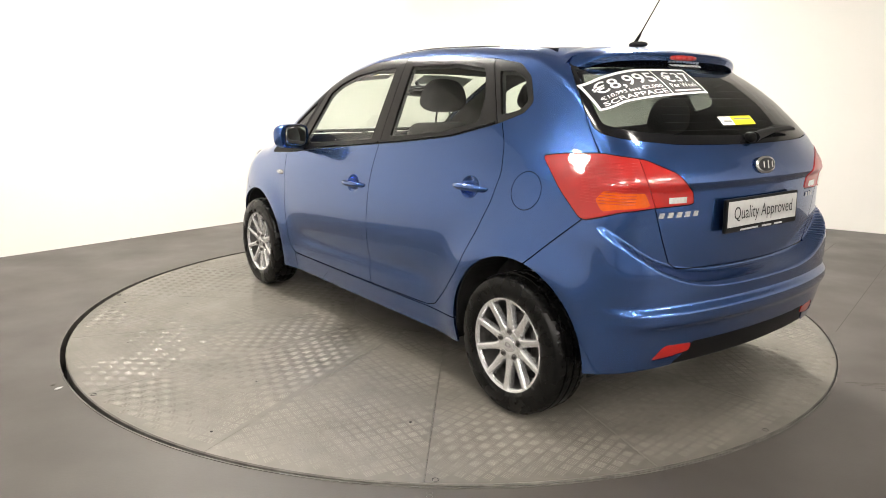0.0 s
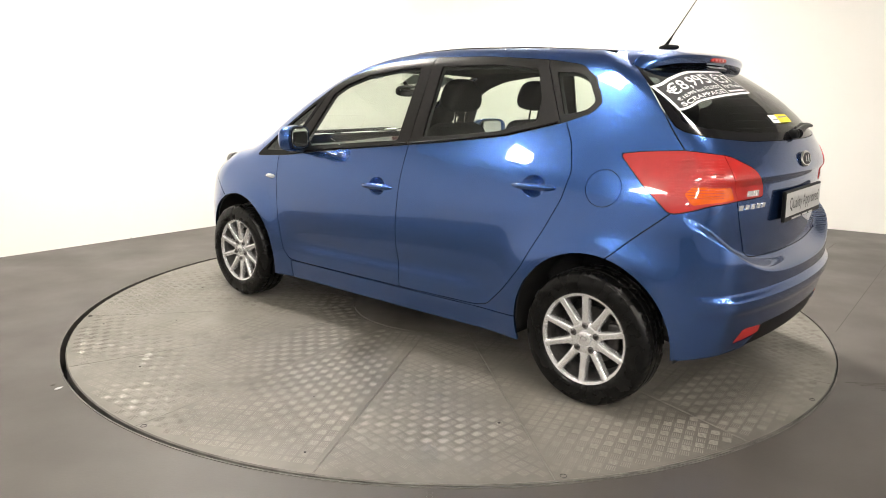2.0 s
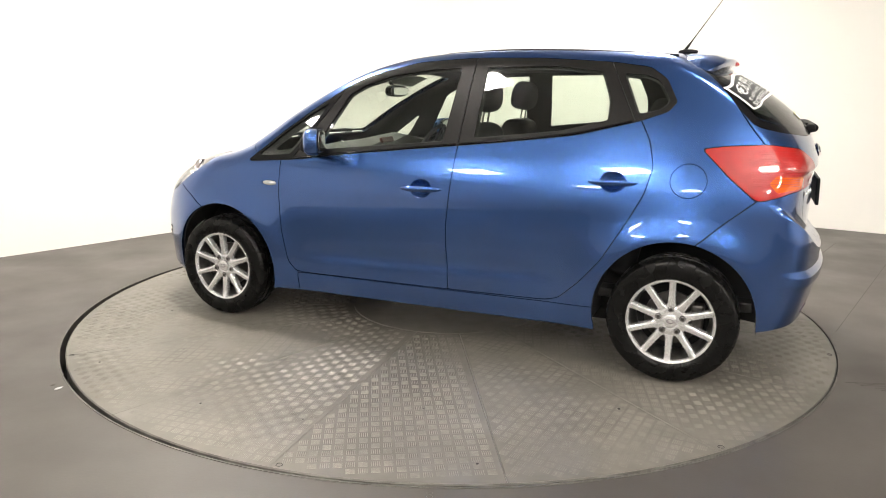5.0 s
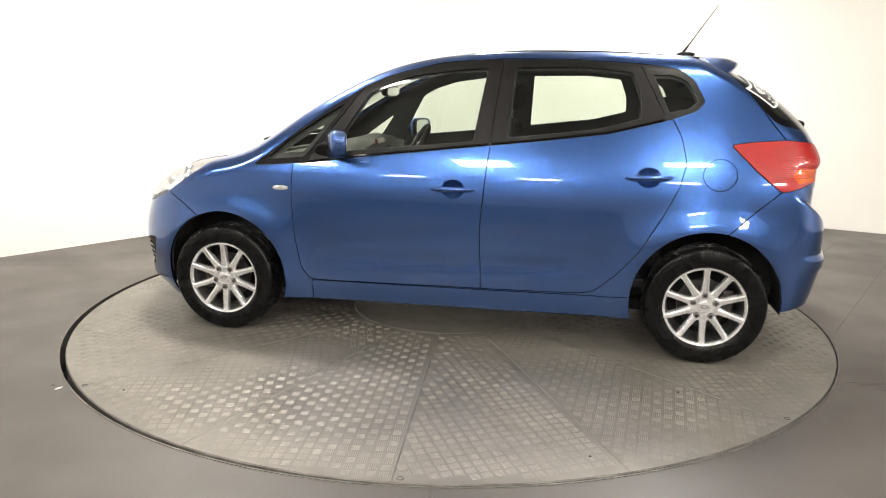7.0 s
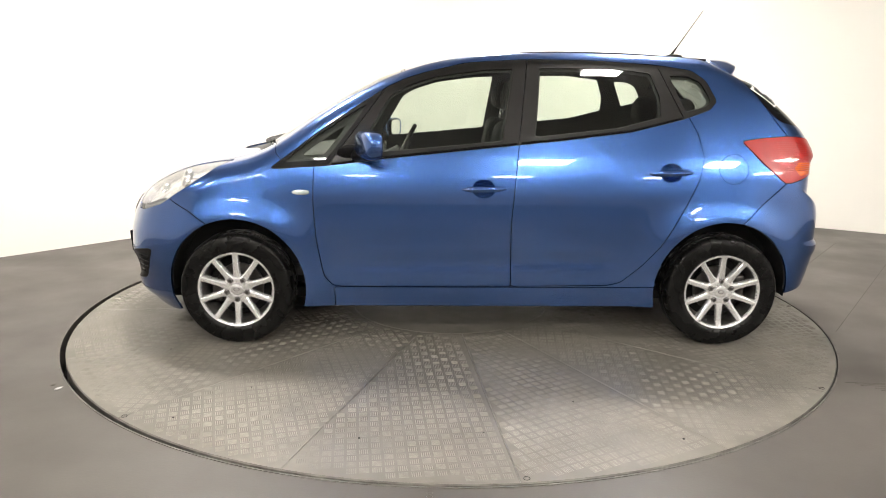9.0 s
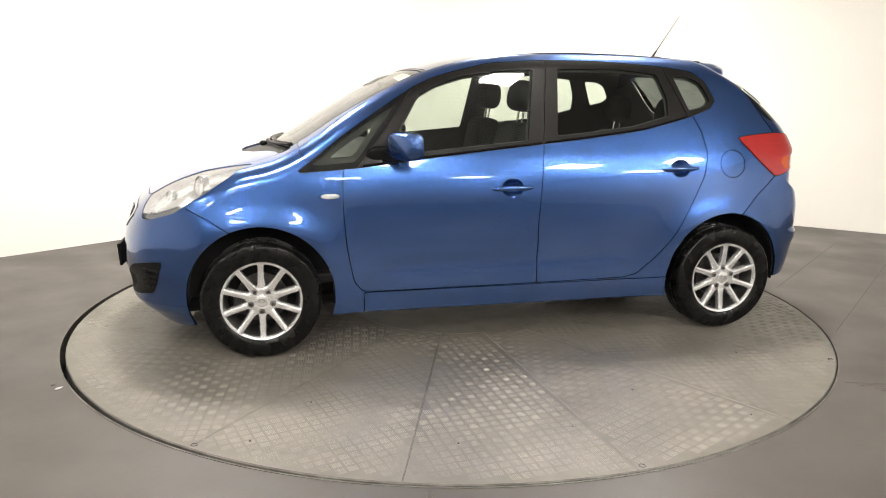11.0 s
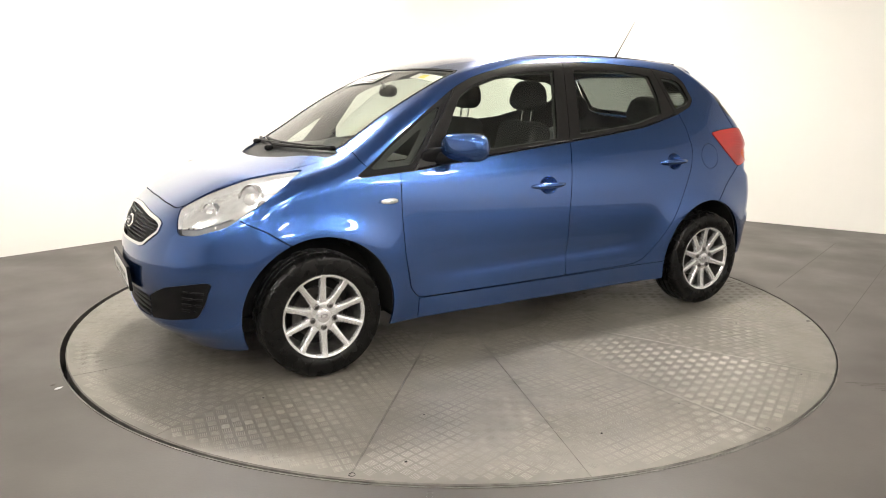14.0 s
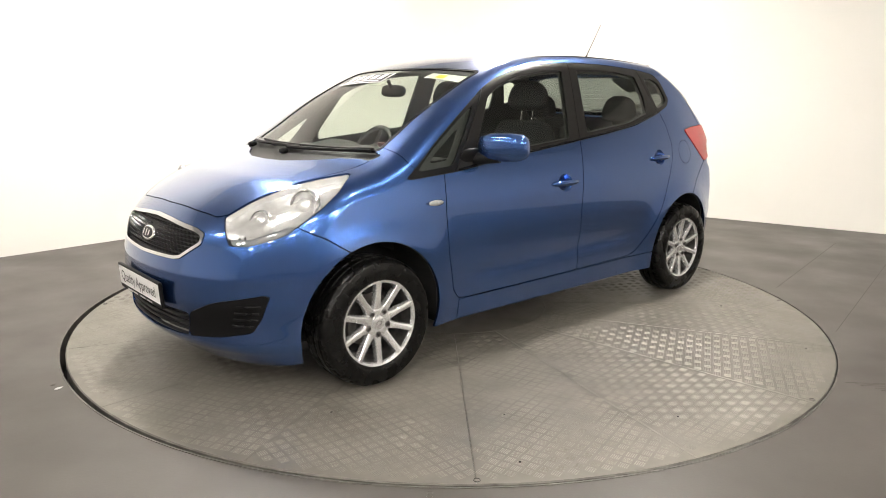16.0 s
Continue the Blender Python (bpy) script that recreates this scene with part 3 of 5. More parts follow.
DOOR_FRONT = rounded([(-2.17, 1.02), (-2.19, 0.95), (-2.195, 0.78), (-2.18, 0.57), (-2.145, 0.38), (-2.10, 0.327), (-2.04, 0.32), (-1.155, 0.326), (-1.142, 0.326), (-1.1425, 0.34), (-1.15, 0.66), (-1.13, 0.90), (-1.108, 1.12), (-1.78, 1.06)], 1)
DOOR_REAR = rounded([(-1.108, 1.12), (-1.13, 0.90), (-1.15, 0.66), (-1.1425, 0.34), (-1.142, 0.326), (-1.13, 0.326), (-0.62, 0.332), (-0.545, 0.352), (-0.44, 0.45), (-0.34, 0.57), (-0.23, 0.76), (-0.16, 0.90), (-0.132, 1.02), (-0.16, 1.14), (-0.225, 1.26), (-0.52, 1.20), (-0.88, 1.15)], 1)
SILL = [(-2.092, 0.316), (-2.092, 0.05), (-0.36, 0.05), (-0.36, 0.33), (-0.50, 0.322)]
TAIL_LAMP = rounded([(-0.475, 1.108), (-0.39, 1.123), (-0.257, 1.134), (-0.102, 1.116), (0.027, 1.062), (0.093, 0.993), (0.101, 0.943), (-0.056, 0.938), (-0.182, 0.926), (-0.323, 0.882), (-0.406, 0.987)])
TAILGATE = [(-0.405, 1.535), (-0.298, 1.212), (-0.262, 1.128), (-0.14, 1.12), (-0.056, 0.939), (-0.023, 0.828), (0.015, 0.72), (0.045, 0.698), (0.09, 0.690), (0.30, 0.682), (1.0, 0.680), (1.0, 1.535)]
BACK_GLASS = rounded([(-0.425, 1.50), (-0.29, 1.225), (-0.26, 1.205), (-0.182, 1.187), (0.035, 1.166), (0.279, 1.161), (0.6, 1.159), (0.6, 1.50)], 1)
BUMPER_REAR = [(-0.64, 0.585), (-0.551, 0.667), (-0.323, 0.885), (-0.25, 0.96), (1.0, 0.96), (1.0, -0.5), (-0.64, -0.5)]
HEAD_LAMP = rounded([(1.908, 0.812), (1.895, 0.772), (1.862, 0.705), (1.767, 0.708), (1.629, 0.748), (1.586, 0.774), (1.481, 0.855), (1.422, 0.918), (1.392, 0.985), (1.522, 0.966), (1.635, 0.943), (1.792, 0.880)])
LAMP_STRIP = [(1.872, 0.690), (1.767, 0.695), (1.629, 0.738), (1.575, 0.765), (1.60, 0.790), (1.65, 0.772), (1.77, 0.734), (1.872, 0.732)]
BUMPER_FRONT = [(1.30, 0.60), (1.366, 0.66), (1.454, 0.724), (1.56, 0.775), (1.70, 0.90), (3.0, 0.90), (3.0, -0.5), (1.30, -0.5)]
HOOD = rounded([(-3.216, -0.4), (-3.216, 0.0), (-3.206, 0.27), (-3.184, 0.43), (-3.15, 0.475), (-3.044, 0.507), (-2.872, 0.560), (-2.63, 0.612), (-2.50, 0.628), (-2.515, 0.55), (-2.56, 0.44), (-2.64, 0.31), (-2.70, 0.16), (-2.715, 0.0), (-2.715, -0.4)], 1)
COWL = [(-2.72, -0.4), (-2.72, 0.0), (-2.705, 0.16), (-2.645, 0.31), (-2.565, 0.44), (-2.52, 0.55), (-2.50, 0.63), (-2.45, 0.64), (-2.445, 0.60), (-2.50, 0.40), (-2.535, 0.20), (-2.545, 0.0), (-2.545, -0.4)]
WINDSCREEN = rounded([(-2.545, -0.4), (-2.545, 0.0), (-2.535, 0.20), (-2.50, 0.40), (-2.445, 0.605), (-2.233, 0.590), (-2.018, 0.588), (-1.717, 0.565), (-1.735, 0.364), (-1.75, 0.0), (-1.75, -0.4)], 1)
GRILLE = rounded([(-0.2, 0.786), (0.0, 0.784), (0.14, 0.778), (0.375, 0.758), (0.435, 0.742), (0.443, 0.698), (0.325, 0.618), (0.0, 0.610), (-0.2, 0.610)], 1)
LOW_GRILLE = [(-0.5, 0.392), (0.36, 0.392), (0.385, 0.387), (0.352, 0.278), (0.0, 0.256), (-0.5, 0.256)]
FOG_RECESS = rounded([(0.356, 0.276), (0.39, 0.39), (0.53, 0.457), (0.722, 0.503), (0.695, 0.40), (0.655, 0.325), (0.531, 0.296)], 1)
TAIL_REFLECTOR = rounded([(0.605, 0.352), (0.56, 0.412), (0.425, 0.408), (0.425, 0.372), (0.52, 0.358)], 1)
TAIL_INSERT = [(-0.5, 0.414), (0.418, 0.412), (0.46, 0.36), (0.52, 0.30), (0.52, 0.0), (-0.5, 0.0)]
UNDER = smooth_line([-3.5, -3.3, -3.05, -2.9, -2.2, -0.4, 0.3, 0.45, 0.66], [0.19, 0.15, 0.145, 0.17, 0.207, 0.213, 0.275, 0.30, 0.335])
WING = [(-2.0, 0.995), (-2.36, 0.995), (-2.392, 1.03), (-2.41, 1.09), (-2.45, 1.20), (-3.6, 1.20), (-3.6, 0.0), (-2.0, 0.0)]
HANDLES = ((-1.297, 0.855), (-0.310, 0.943))

car = new("car")
tagged(car, "blue metallic five-door hatchback car parked on turntable", "car")


def cp(x, y, z):
    """A place on the car in its own space."""
    return (x - CAR_C[0], y - CAR_C[1], z)


def surface_x(y, z, rear=True):
    """Where the tail (or nose) surface lies at y, z."""
    y, z = np.asarray(y, float), np.asarray(z, float)
    lo, hi = np.full(y.shape, -1.4), np.full(y.shape, 1.2 if rear else -3.9)
    for _ in range(34):
        m = (lo + hi) / 2
        ins = body_form(m, y, z) < 0
        lo, hi = np.where(ins, m, lo), np.where(ins, hi, m)
    return hi


def surface_y(x, z, side=-1):
    x, z = np.asarray(x, float), np.asarray(z, float)
    lo, hi = np.zeros(x.shape), np.full(x.shape, 1.3)
    for _ in range(34):
        m = (lo + hi) / 2
        ins = body_form(x, m, z) < 0
        lo, hi = np.where(ins, m, lo), np.where(ins, hi, m)
    return hi * side


def make_body():
    m = master_form()
    shell = m
    m = clip(m, UNDER(m[0][:, 0]) - m[0][:, 2])
    for ax in AXLES:
        d = np.hypot(m[0][:, 0] - ax, (m[0][:, 2] - 0.315)) - 0.372
        m = clip(m, np.where(np.abs(m[0][:, 1]) > 0.5, -d, -0.3))
    left = lambda v: (v[:, 1] < -0.4)
    right = lambda v: (v[:, 1] > 0.4)
    anyside = lambda v: np.abs(v[:, 1]) > 0.4
    # inner lining, with the same openings
    lining = clip(shell, 0.30 - shell[0][:, 2])
    for q, margin in ((GLASS_TRI, 0.045), (GLASS_FRONT, 0.024), (GLASS_REAR, 0.024), (GLASS_QUARTER, 0.024)):
        lining = carve(lining, region(q, "xz", anyside), -margin)[1]
    lining = carve(lining, region(WINDSCREEN, "xy", lambda v: v[:, 2] > 0.95), 0.0)[1]
    lining = carve(lining, region(BACK_GLASS, "rear", lambda v: (v[:, 0] > 0.0) & (v[:, 2] > 1.0)), 0.0)[1]
    lining = carve(lining, region(HEAD_LAMP, "front", lambda v: anyside(v) & (v[:, 0] < -2.4)), 0.0)[1]
    for ax in AXLES:
        d = np.hypot(lining[0][:, 0] - ax, (lining[0][:, 2] - 0.315)) - 0.372
        lining = clip(lining, np.where(np.abs(lining[0][:, 1]) > 0.5, -d, -0.3))
    low, up = clip(lining, lining[0][:, 2] - 1.49), clip(lining, 1.49 - lining[0][:, 2])
    panel("cabin_lining", shift(low, -0.024), INTERIOR, car, 0, "charcoal plastic cabin lining")
    panel("headlining", shift(up, -0.024), HEADLINING, car, 0, "grey fabric headlining")
    # bonnet, cowl, windscreen
    up_front = lambda v: (v[:, 2] > 0.78) & (v[:, 0] < -1.5)
    screen, m = carve(m, region(WINDSCREEN, "xy", lambda v: v[:, 2] > 0.95))
    s = region(WINDSCREEN, "xy", lambda v: v[:, 2] > 0.95)(screen[0])
    panel("windscreen", clip(shift(screen, -0.004), s + 0.018), SCREEN_GLASS, car, 0, "clear windscreen glass")
    panel("windscreen_seal", clip(screen, -0.018 - s), BLACK_GLOSS, car, 0.006, "black windscreen border")
    cowl, m = carve(m, region(COWL, "xy", lambda v: v[:, 2] > 0.9))
    panel("cowl", shift(cowl, -0.012), BLACK_TRIM, car, 0.01, "black plastic cowl under the windscreen")
    hood, m = carve(m, region(HOOD, "xy", lambda v: (v[:, 2] > 0.75) & (v[:, 0] < -2.3)))
    panel("bonnet", hood, PAINT, car)
    # head lamps
    for side in (left, right):
        lamp, m = carve(m, region(HEAD_LAMP, "front", lambda v: side(v) & (v[:, 0] < -2.4)))
        lens = panel("headlamp", lamp, CLEAR_LENS, car, 0.004, "clear multi-reflector headlamp")
        strip, bowl = carve(lamp, region(LAMP_STRIP, "front", lambda v: v[:, 0] < -2.4), 0.0)
        panel("reflector", shift(bowl, -0.032), REFLECTOR_BOWL, lens, -0.028, "bright silver reflector")
        panel("lamp_strip", shift(strip, -0.024), GREY_INK, lens, 0.006, "grey ribbed strip along the lamp foot")
    # side windows
    for side in (left, right):
        belt, m = carve(m, region(BELT_OUT, "xz", side), 0.001)
        for q, nm in ((GLASS_TRI, "front_quarter_glass"), (GLASS_FRONT, "front_door_glass"), (GLASS_REAR, "rear_door_glass"), (GLASS_QUARTER, "rear_quarter_glass")):
            gl, belt = carve(belt, region(q, "xz", side), -0.015)
            panel(nm, shift(gl, -0.007), GLASS, car, 0)
        cut = lambda v, xa, za, xb, zb: ((v[:, 0] - xa) * (zb - za) - (v[:, 2] - za) * (xb - xa)) / math.hypot(xb - xa, zb - za)
        for nm, xa, za, xb, zb in (("front_quarter_frame", -2.13, 0.95, -1.80, 1.39), ("front_door_frame", -1.115, 1.07, -1.065, 1.54), ("rear_door_frame", -0.225, 1.20, -0.385, 1.52)):
            s = cut(belt[0], xa, za, xb, zb)
            panel(nm, clip(belt, s + GAP), BLACK_TRIM if nm == "front_quarter_frame" else GREY_TRIM, car, 0.012, "dark grey window frame")
            belt = clip(belt, GAP - s)
        panel("rear_quarter_frame", belt, GREY_TRIM, car, 0.012, "dark grey window frame")
    # tail lamps, tailgate
    behind = lambda v: v[:, 0] > -0.06
    for side in (left, right):
        lamp, m = carve(m, region(TAIL_LAMP, "rear", lambda v: side(v) & behind(v)))
        u = (lamp[0][:, 0] - np.abs(lamp[0][:, 1])) * 0.70711
        s = (u + 0.056) * 0.93 + (lamp[0][:, 2] - 0.939) * 0.36
        outer, inner = clip(lamp, s + 0.0015), clip(lamp, 0.0015 - s)
        amber = region([(-0.275, 0.965), (-0.245, 1.0), (-0.10, 0.995), (-0.075, 0.945), (-0.20, 0.935), (-0.25, 0.925)], "rear", lambda v: v[:, 0] > 0)
        am, outer = carve(outer, amber, 0.0)
        tl = panel("tail_lamp", shift(outer, 0.004), RED_LENS, car, 0.014, "large red wraparound tail lamp")
        panel("indicator_lens", shift(am, 0.004), AMBER_LENS, tl, 0.0, "amber indicator section")
        panel("tailgate_lamp", shift(inner, 0.003), RED_LENS, car, 0.014, "red inner tail lamp on tailgate")
    gate, m = carve(m, region(TAILGATE, "rear", lambda v: (v[:, 0] > -0.02) & (v[:, 2] > 0.55)))
    glass, gate = carve(gate, region(BACK_GLASS, "rear", lambda v: (v[:, 0] > -0.02) & (v[:, 2] > 1.0)), 0.0015)
    panel("tailgate", gate, PAINT, car)
    s = region(BACK_GLASS, "rear", lambda v: (v[:, 0] > -0.02) & (v[:, 2] > 1.0))(glass[0])
    panel("rear_window", clip(shift(glass, -0.003), s + 0.035), REAR_GLASS, car, 0, "dark tinted rear window")
    panel("rear_window_border", clip(shift(glass, -0.003), -0.035 - s), BLACK_GLOSS, car, 0.004, "glossy black rear window border")
    # bumpers
    bump, m = carve(m, region(BUMPER_REAR, "rear", lambda v: (v[:, 0] > -0.02) & (v[:, 2] < 1.0)))
    for side in (left, right):
        rf, bump = carve(bump, region(TAIL_REFLECTOR, "yz", lambda v: side(v) & (v[:, 0] > 0.3)), 0.001)
        panel("rear_reflector", shift(rf, -0.002), RED_LENS, car, 0.005, "red bumper reflector")
    ins, bump = carve(bump, region(TAIL_INSERT, "yz", lambda v: v[:, 0] > 0.3), 0.0015)
    panel("rear_bumper_insert", shift(ins, -0.006), BLACK_TRIM, car, 0.01, "black lower bumper insert")
    panel("rear_bumper", bump, PAINT, car)
    bump, m = carve(m, region(BUMPER_FRONT, "front", lambda v: (v[:, 0] < -2.5) & (v[:, 2] < 0.92)))
    ahead = lambda v: v[:, 0] < -2.9
    grille, bump = carve(bump, region(GRILLE, "yz", ahead), 0.001)
    s = region(GRILLE, "yz", ahead)(grille[0])
    gr = panel("grille", shift(clip(grille, -0.015 - s), 0.005), CHROME, car, 0.03, "chrome-framed black honeycomb grille")
    core = clip(grille, s + 0.015)
    panel("backing", shift(core, -0.03), BLACK_TRIM, gr, 0.0)
    lowg, bump = carve(bump, region(LOW_GRILLE, "yz", ahead), 0.001)
    lg = panel("lower_grille", shift(lowg, -0.04), BLACK_TRIM, car, 0.0, "black slatted lower air intake")
    for side in (left, right):
        side2 = (lambda v: v[:, 1] < 0) if side is left else (lambda v: v[:, 1] > 0)
        fog, bump = carve(bump, region(FOG_RECESS, "yz", lambda v: ahead(v) & side2(v)), 0.001)
        f = shift(fog, 0.0)
        d = region(FOG_RECESS, "yz", ahead)(f[0])
        f = (f[0] - f[1] * np.clip(-d * 0.5, 0, 0.02)[:, None], f[1], f[2])
        panel("fog_lamp_blank", f, BLACK_TRIM, car, 0.02, "black plastic fog lamp recess")
    panel("front_bumper", bump, PAINT, car)
    # doors, sill, fuel flap
    for side in (left, right):
        for q, nm, (hx, hz) in ((DOOR_FRONT, "front_door", HANDLES[0]), (DOOR_REAR, "rear_door", HANDLES[1])):
            door, m = carve(m, region(q, "xz", side))
            th = np.linspace(0, math.tau, 40, endpoint=False)
            cup_q = np.stack([hx + 0.062 * np.cos(th), hz + 0.050 * np.sin(th)], 1)
            cup, door = carve(door, region(cup_q, "xz", side), 0.0)
            d = panel(nm, door, PAINT, car)
            rr = ((cup[0][:, 0] - hx) / 0.062) ** 2 + ((cup[0][:, 2] - hz) / 0.050) ** 2
            deep = cup[0] - cup[1] * (0.018 * np.clip(1 - rr, 0, 1) ** 0.6)[:, None]
            slope = np.stack([(cup[0][:, 0] - hx) / 0.062, 0 * rr, (cup[0][:, 2] - hz) / 0.050], 1)
            nn = cup[1] - 0.55 * slope
            panel("handle_recess", (deep, nn / np.linalg.norm(nn, axis=1)[:, None], cup[2]), PAINT, d, 0)
        sill, m = carve(m, region(SILL, "xz", side))
        panel("sill", sill, PAINT, car)
    th = np.linspace(0, math.tau, 48, endpoint=False)
    flap, m = carve(m, region(np.stack([0.028 + 0.080 * np.cos(th), 0.963 + 0.077 * np.sin(th)], 1), "xz", left), 0.0016)
    panel("fuel_flap", flap, PAINT, car)
    for side in (left, right):
        wing, m = carve(m, region(WING, "xz", lambda v: side(v) & (v[:, 0] < -1.9)), 0.0016)
        panel("front_wing", wing, PAINT, car)
    panel("body_shell", m, PAINT, car, 0.014, "blue metallic roof, pillars and rear quarters")


make_body()


# ---- parts of the car that stand off the skin ----
def make_wheels():
    # the tyre is turned with notched shoulders
    steps = 216
    half = [(0.203, -0.088), (0.212, -0.0965), (0.235, -0.1005), (0.262, -0.099), (0.283, -0.0935), (0.287, -0.0925), (0.2925, -0.086), (0.2995, -0.076), (0.3035, -0.062), (0.3045, -0.046), (0.2985, -0.044), (0.2985, -0.038),
            (0.305, -0.036), (0.305, -0.006), (0.299, -0.004)]
    prof = half + [(r, -h) for r, h in half[::-1]]
    bm = bmesh.new()
    rings = []
    for k in range(steps):
        c, s = math.cos(k * math.tau / steps), math.sin(k * math.tau / steps)
        ring = []
        for r, h in prof:
            if k % 3 == 0 and 0.2926 < r and abs(h) > 0.045:
                r = r - 0.0028
            ring.append(bm.verts.new((r * c, h, r * s)))
        rings.append(ring)
    for k in range(steps):
        p, q = rings[k], rings[(k + 1) % steps]
        for i in range(len(prof) - 1):
            bm.faces.new((p[i], p[i + 1], q[i + 1], q[i]))
    tyre_bm = bm
    wheel_bm = lathe([(0.192, -0.081), (0.2045, -0.083), (0.2075, -0.088), (0.2045, -0.092), (0.199, -0.0905), (0.193, -0.088), (0.189, -0.078)], 96)
    wheel = part("wheel", wheel_bm, ALLOY, car, "silver ten-spoke alloy wheel with black tyre", smooth=True)
    barrel = lathe([(0.1895, -0.079), (0.186, -0.06), (0.185, -0.045), (0.178, -0.03), (0.174, 0.08), (0.20, 0.088)], 96)
    part("barrel", barrel, SHADED_BARREL, wheel, "inner rim darkened for the shade behind the spokes", smooth=True)
    part("tyre", tyre_bm, RUBBER, wheel, "black rubber tyre", smooth=True)
    # spokes: tapered, chamfered and slightly dished
    for k in range(10):
        b = bmesh.new()
        prof_s = [(-1.12, 0.030), (-1.0, 0.007), (-0.86, 0.0025), (-0.66, 0.0), (0.66, 0.0), (0.86, 0.0025), (1.0, 0.007), (1.12, 0.030)]
        rows = []
        for r, w, y in ((0.045, 0.026, -0.070), (0.072, 0.0215, -0.0745), (0.088, 0.0175, -0.077), (0.13, 0.0158, -0.0815), (0.172, 0.0155, -0.0865), (0.187, 0.0165, -0.089), (0.198, 0.021, -0.0905)):
            rows.append([b.verts.new((u * w, y + d, r)) for u, d in prof_s])
        for p, q in zip(rows, rows[1:]):
            for i in range(len(prof_s) - 1):
                b.faces.new((p[i], p[i + 1], q[i + 1], q[i]))
        s = part("spoke", b, ALLOY, wheel, smooth=True)
        s.matrix_basis = pose(0, 0, 0, 0, k * 36, 0)
    part("hub", lathe([(0.0, -0.070), (0.028, -0.0705), (0.034, -0.0735), (0.068, -0.0735), (0.078, -0.068), (0.080, -0.05)], 48), ALLOY, wheel, smooth=True)
    part("centre_cap", lathe([(0.0, -0.082), (0.026, -0.0815), (0.0325, -0.079), (0.0338, -0.072)], 36), ALLOY, wheel, smooth=True)
    part("cap_emblem", moved(lathe([(0.011, -0.0826), (0.0125, -0.0836), (0.014, -0.0822)], 28), Matrix.Diagonal((1.2, 1, 0.75, 1))), STEEL, wheel)
    for k in range(5):
        b = joined(lathe([(0.0, -0.084), (0.007, -0.084), (0.0095, -0.081), (0.0095, -0.071)], 6), lathe([(0.0115, -0.0742), (0.0135, -0.0752), (0.0150, -0.0738)], 18))
        n = part("wheel_nut", b, STEEL, wheel)
        n.matrix_basis = pose(0, 0, 0, 0, k * 72, 0) @ pose(0, 0, 0.058)
    part("brake_disc", lathe([(0.0, -0.01), (0.07, -0.012), (0.128, -0.008), (0.128, 0.01), (0.0, 0.01)], 48), STEEL, wheel, "dull steel brake disc", smooth=True)
    part("brake_caliper", box(0.06, 0.07, 0.12, 0.012, at=pose(0.115, 0.0, 0.02)), STEEL, wheel)
    # flat dark sheet added to stand for the shade deep inside the wheel
    part("shade_disc", lathe([(0.0, 0.04), (0.17, 0.04)], 32), DARK, wheel)
    v = part("valve", tube([(0, -0.078, -0.178), (0, -0.092, -0.170)], 0.004, 8), BLACK_TRIM, wheel)
    v.matrix_basis = pose(0, 0, 0, 0, 25, 0)
    out = 0.757
    wheel.matrix_basis = Matrix.Translation(cp(0.0, -out, 0.305))
    copy_thing(wheel, Matrix.Translation(cp(-2.615, -out, 0.305)) @ pose(0, 0, 0, 0, 180, 0))
    copy_thing(wheel, Matrix.Translation(cp(0.0, out, 0.305)) @ pose(0, 0, 0, 0, 0, 180))
    copy_thing(wheel, Matrix.Translation(cp(-2.615, out, 0.305)) @ pose(0, 0, 0, 0, 40, 180))
    for ax in AXLES:
        for sd in (-1, 1):
            b = bmesh.new()
            rows = []
            for k in range(37):
                a = radians(-8 + 196 * k / 36)
                r = 0.378
                edge = float(surface_y(ax + r * math.cos(a), max(0.315 + r * math.sin(a), 0.25), 1)) - 0.016
                rows.append([b.verts.new(cp(ax + r * math.cos(a), sd * y, 0.315 + r * math.sin(a))) for y in (edge, 0.55)] + [b.verts.new(cp(ax, sd * 0.55, 0.315))])
            for p, q in zip(rows, rows[1:]):
                b.faces.new((p[0], p[1], q[1], q[0]))
                b.faces.new((p[1], p[2], q[1]))
            part("wheel_arch_liner", b, DARK, car, "dark plastic wheel arch liner")
    part("underbody", joined(box(3.2, 1.06, 0.08, 0.02, at=Matrix.Translation(cp(-1.50, 0, 0.215))), box(1.75, 1.54, 0.08, 0.02, at=Matrix.Translation(cp(-1.31, 0, 0.232)))), DARK, car, "dark underbody")
    part("exhaust_box", box(0.25, 0.55, 0.14, 0.04, at=Matrix.Translation(cp(0.34, 0.05, 0.43))), DARK, car)


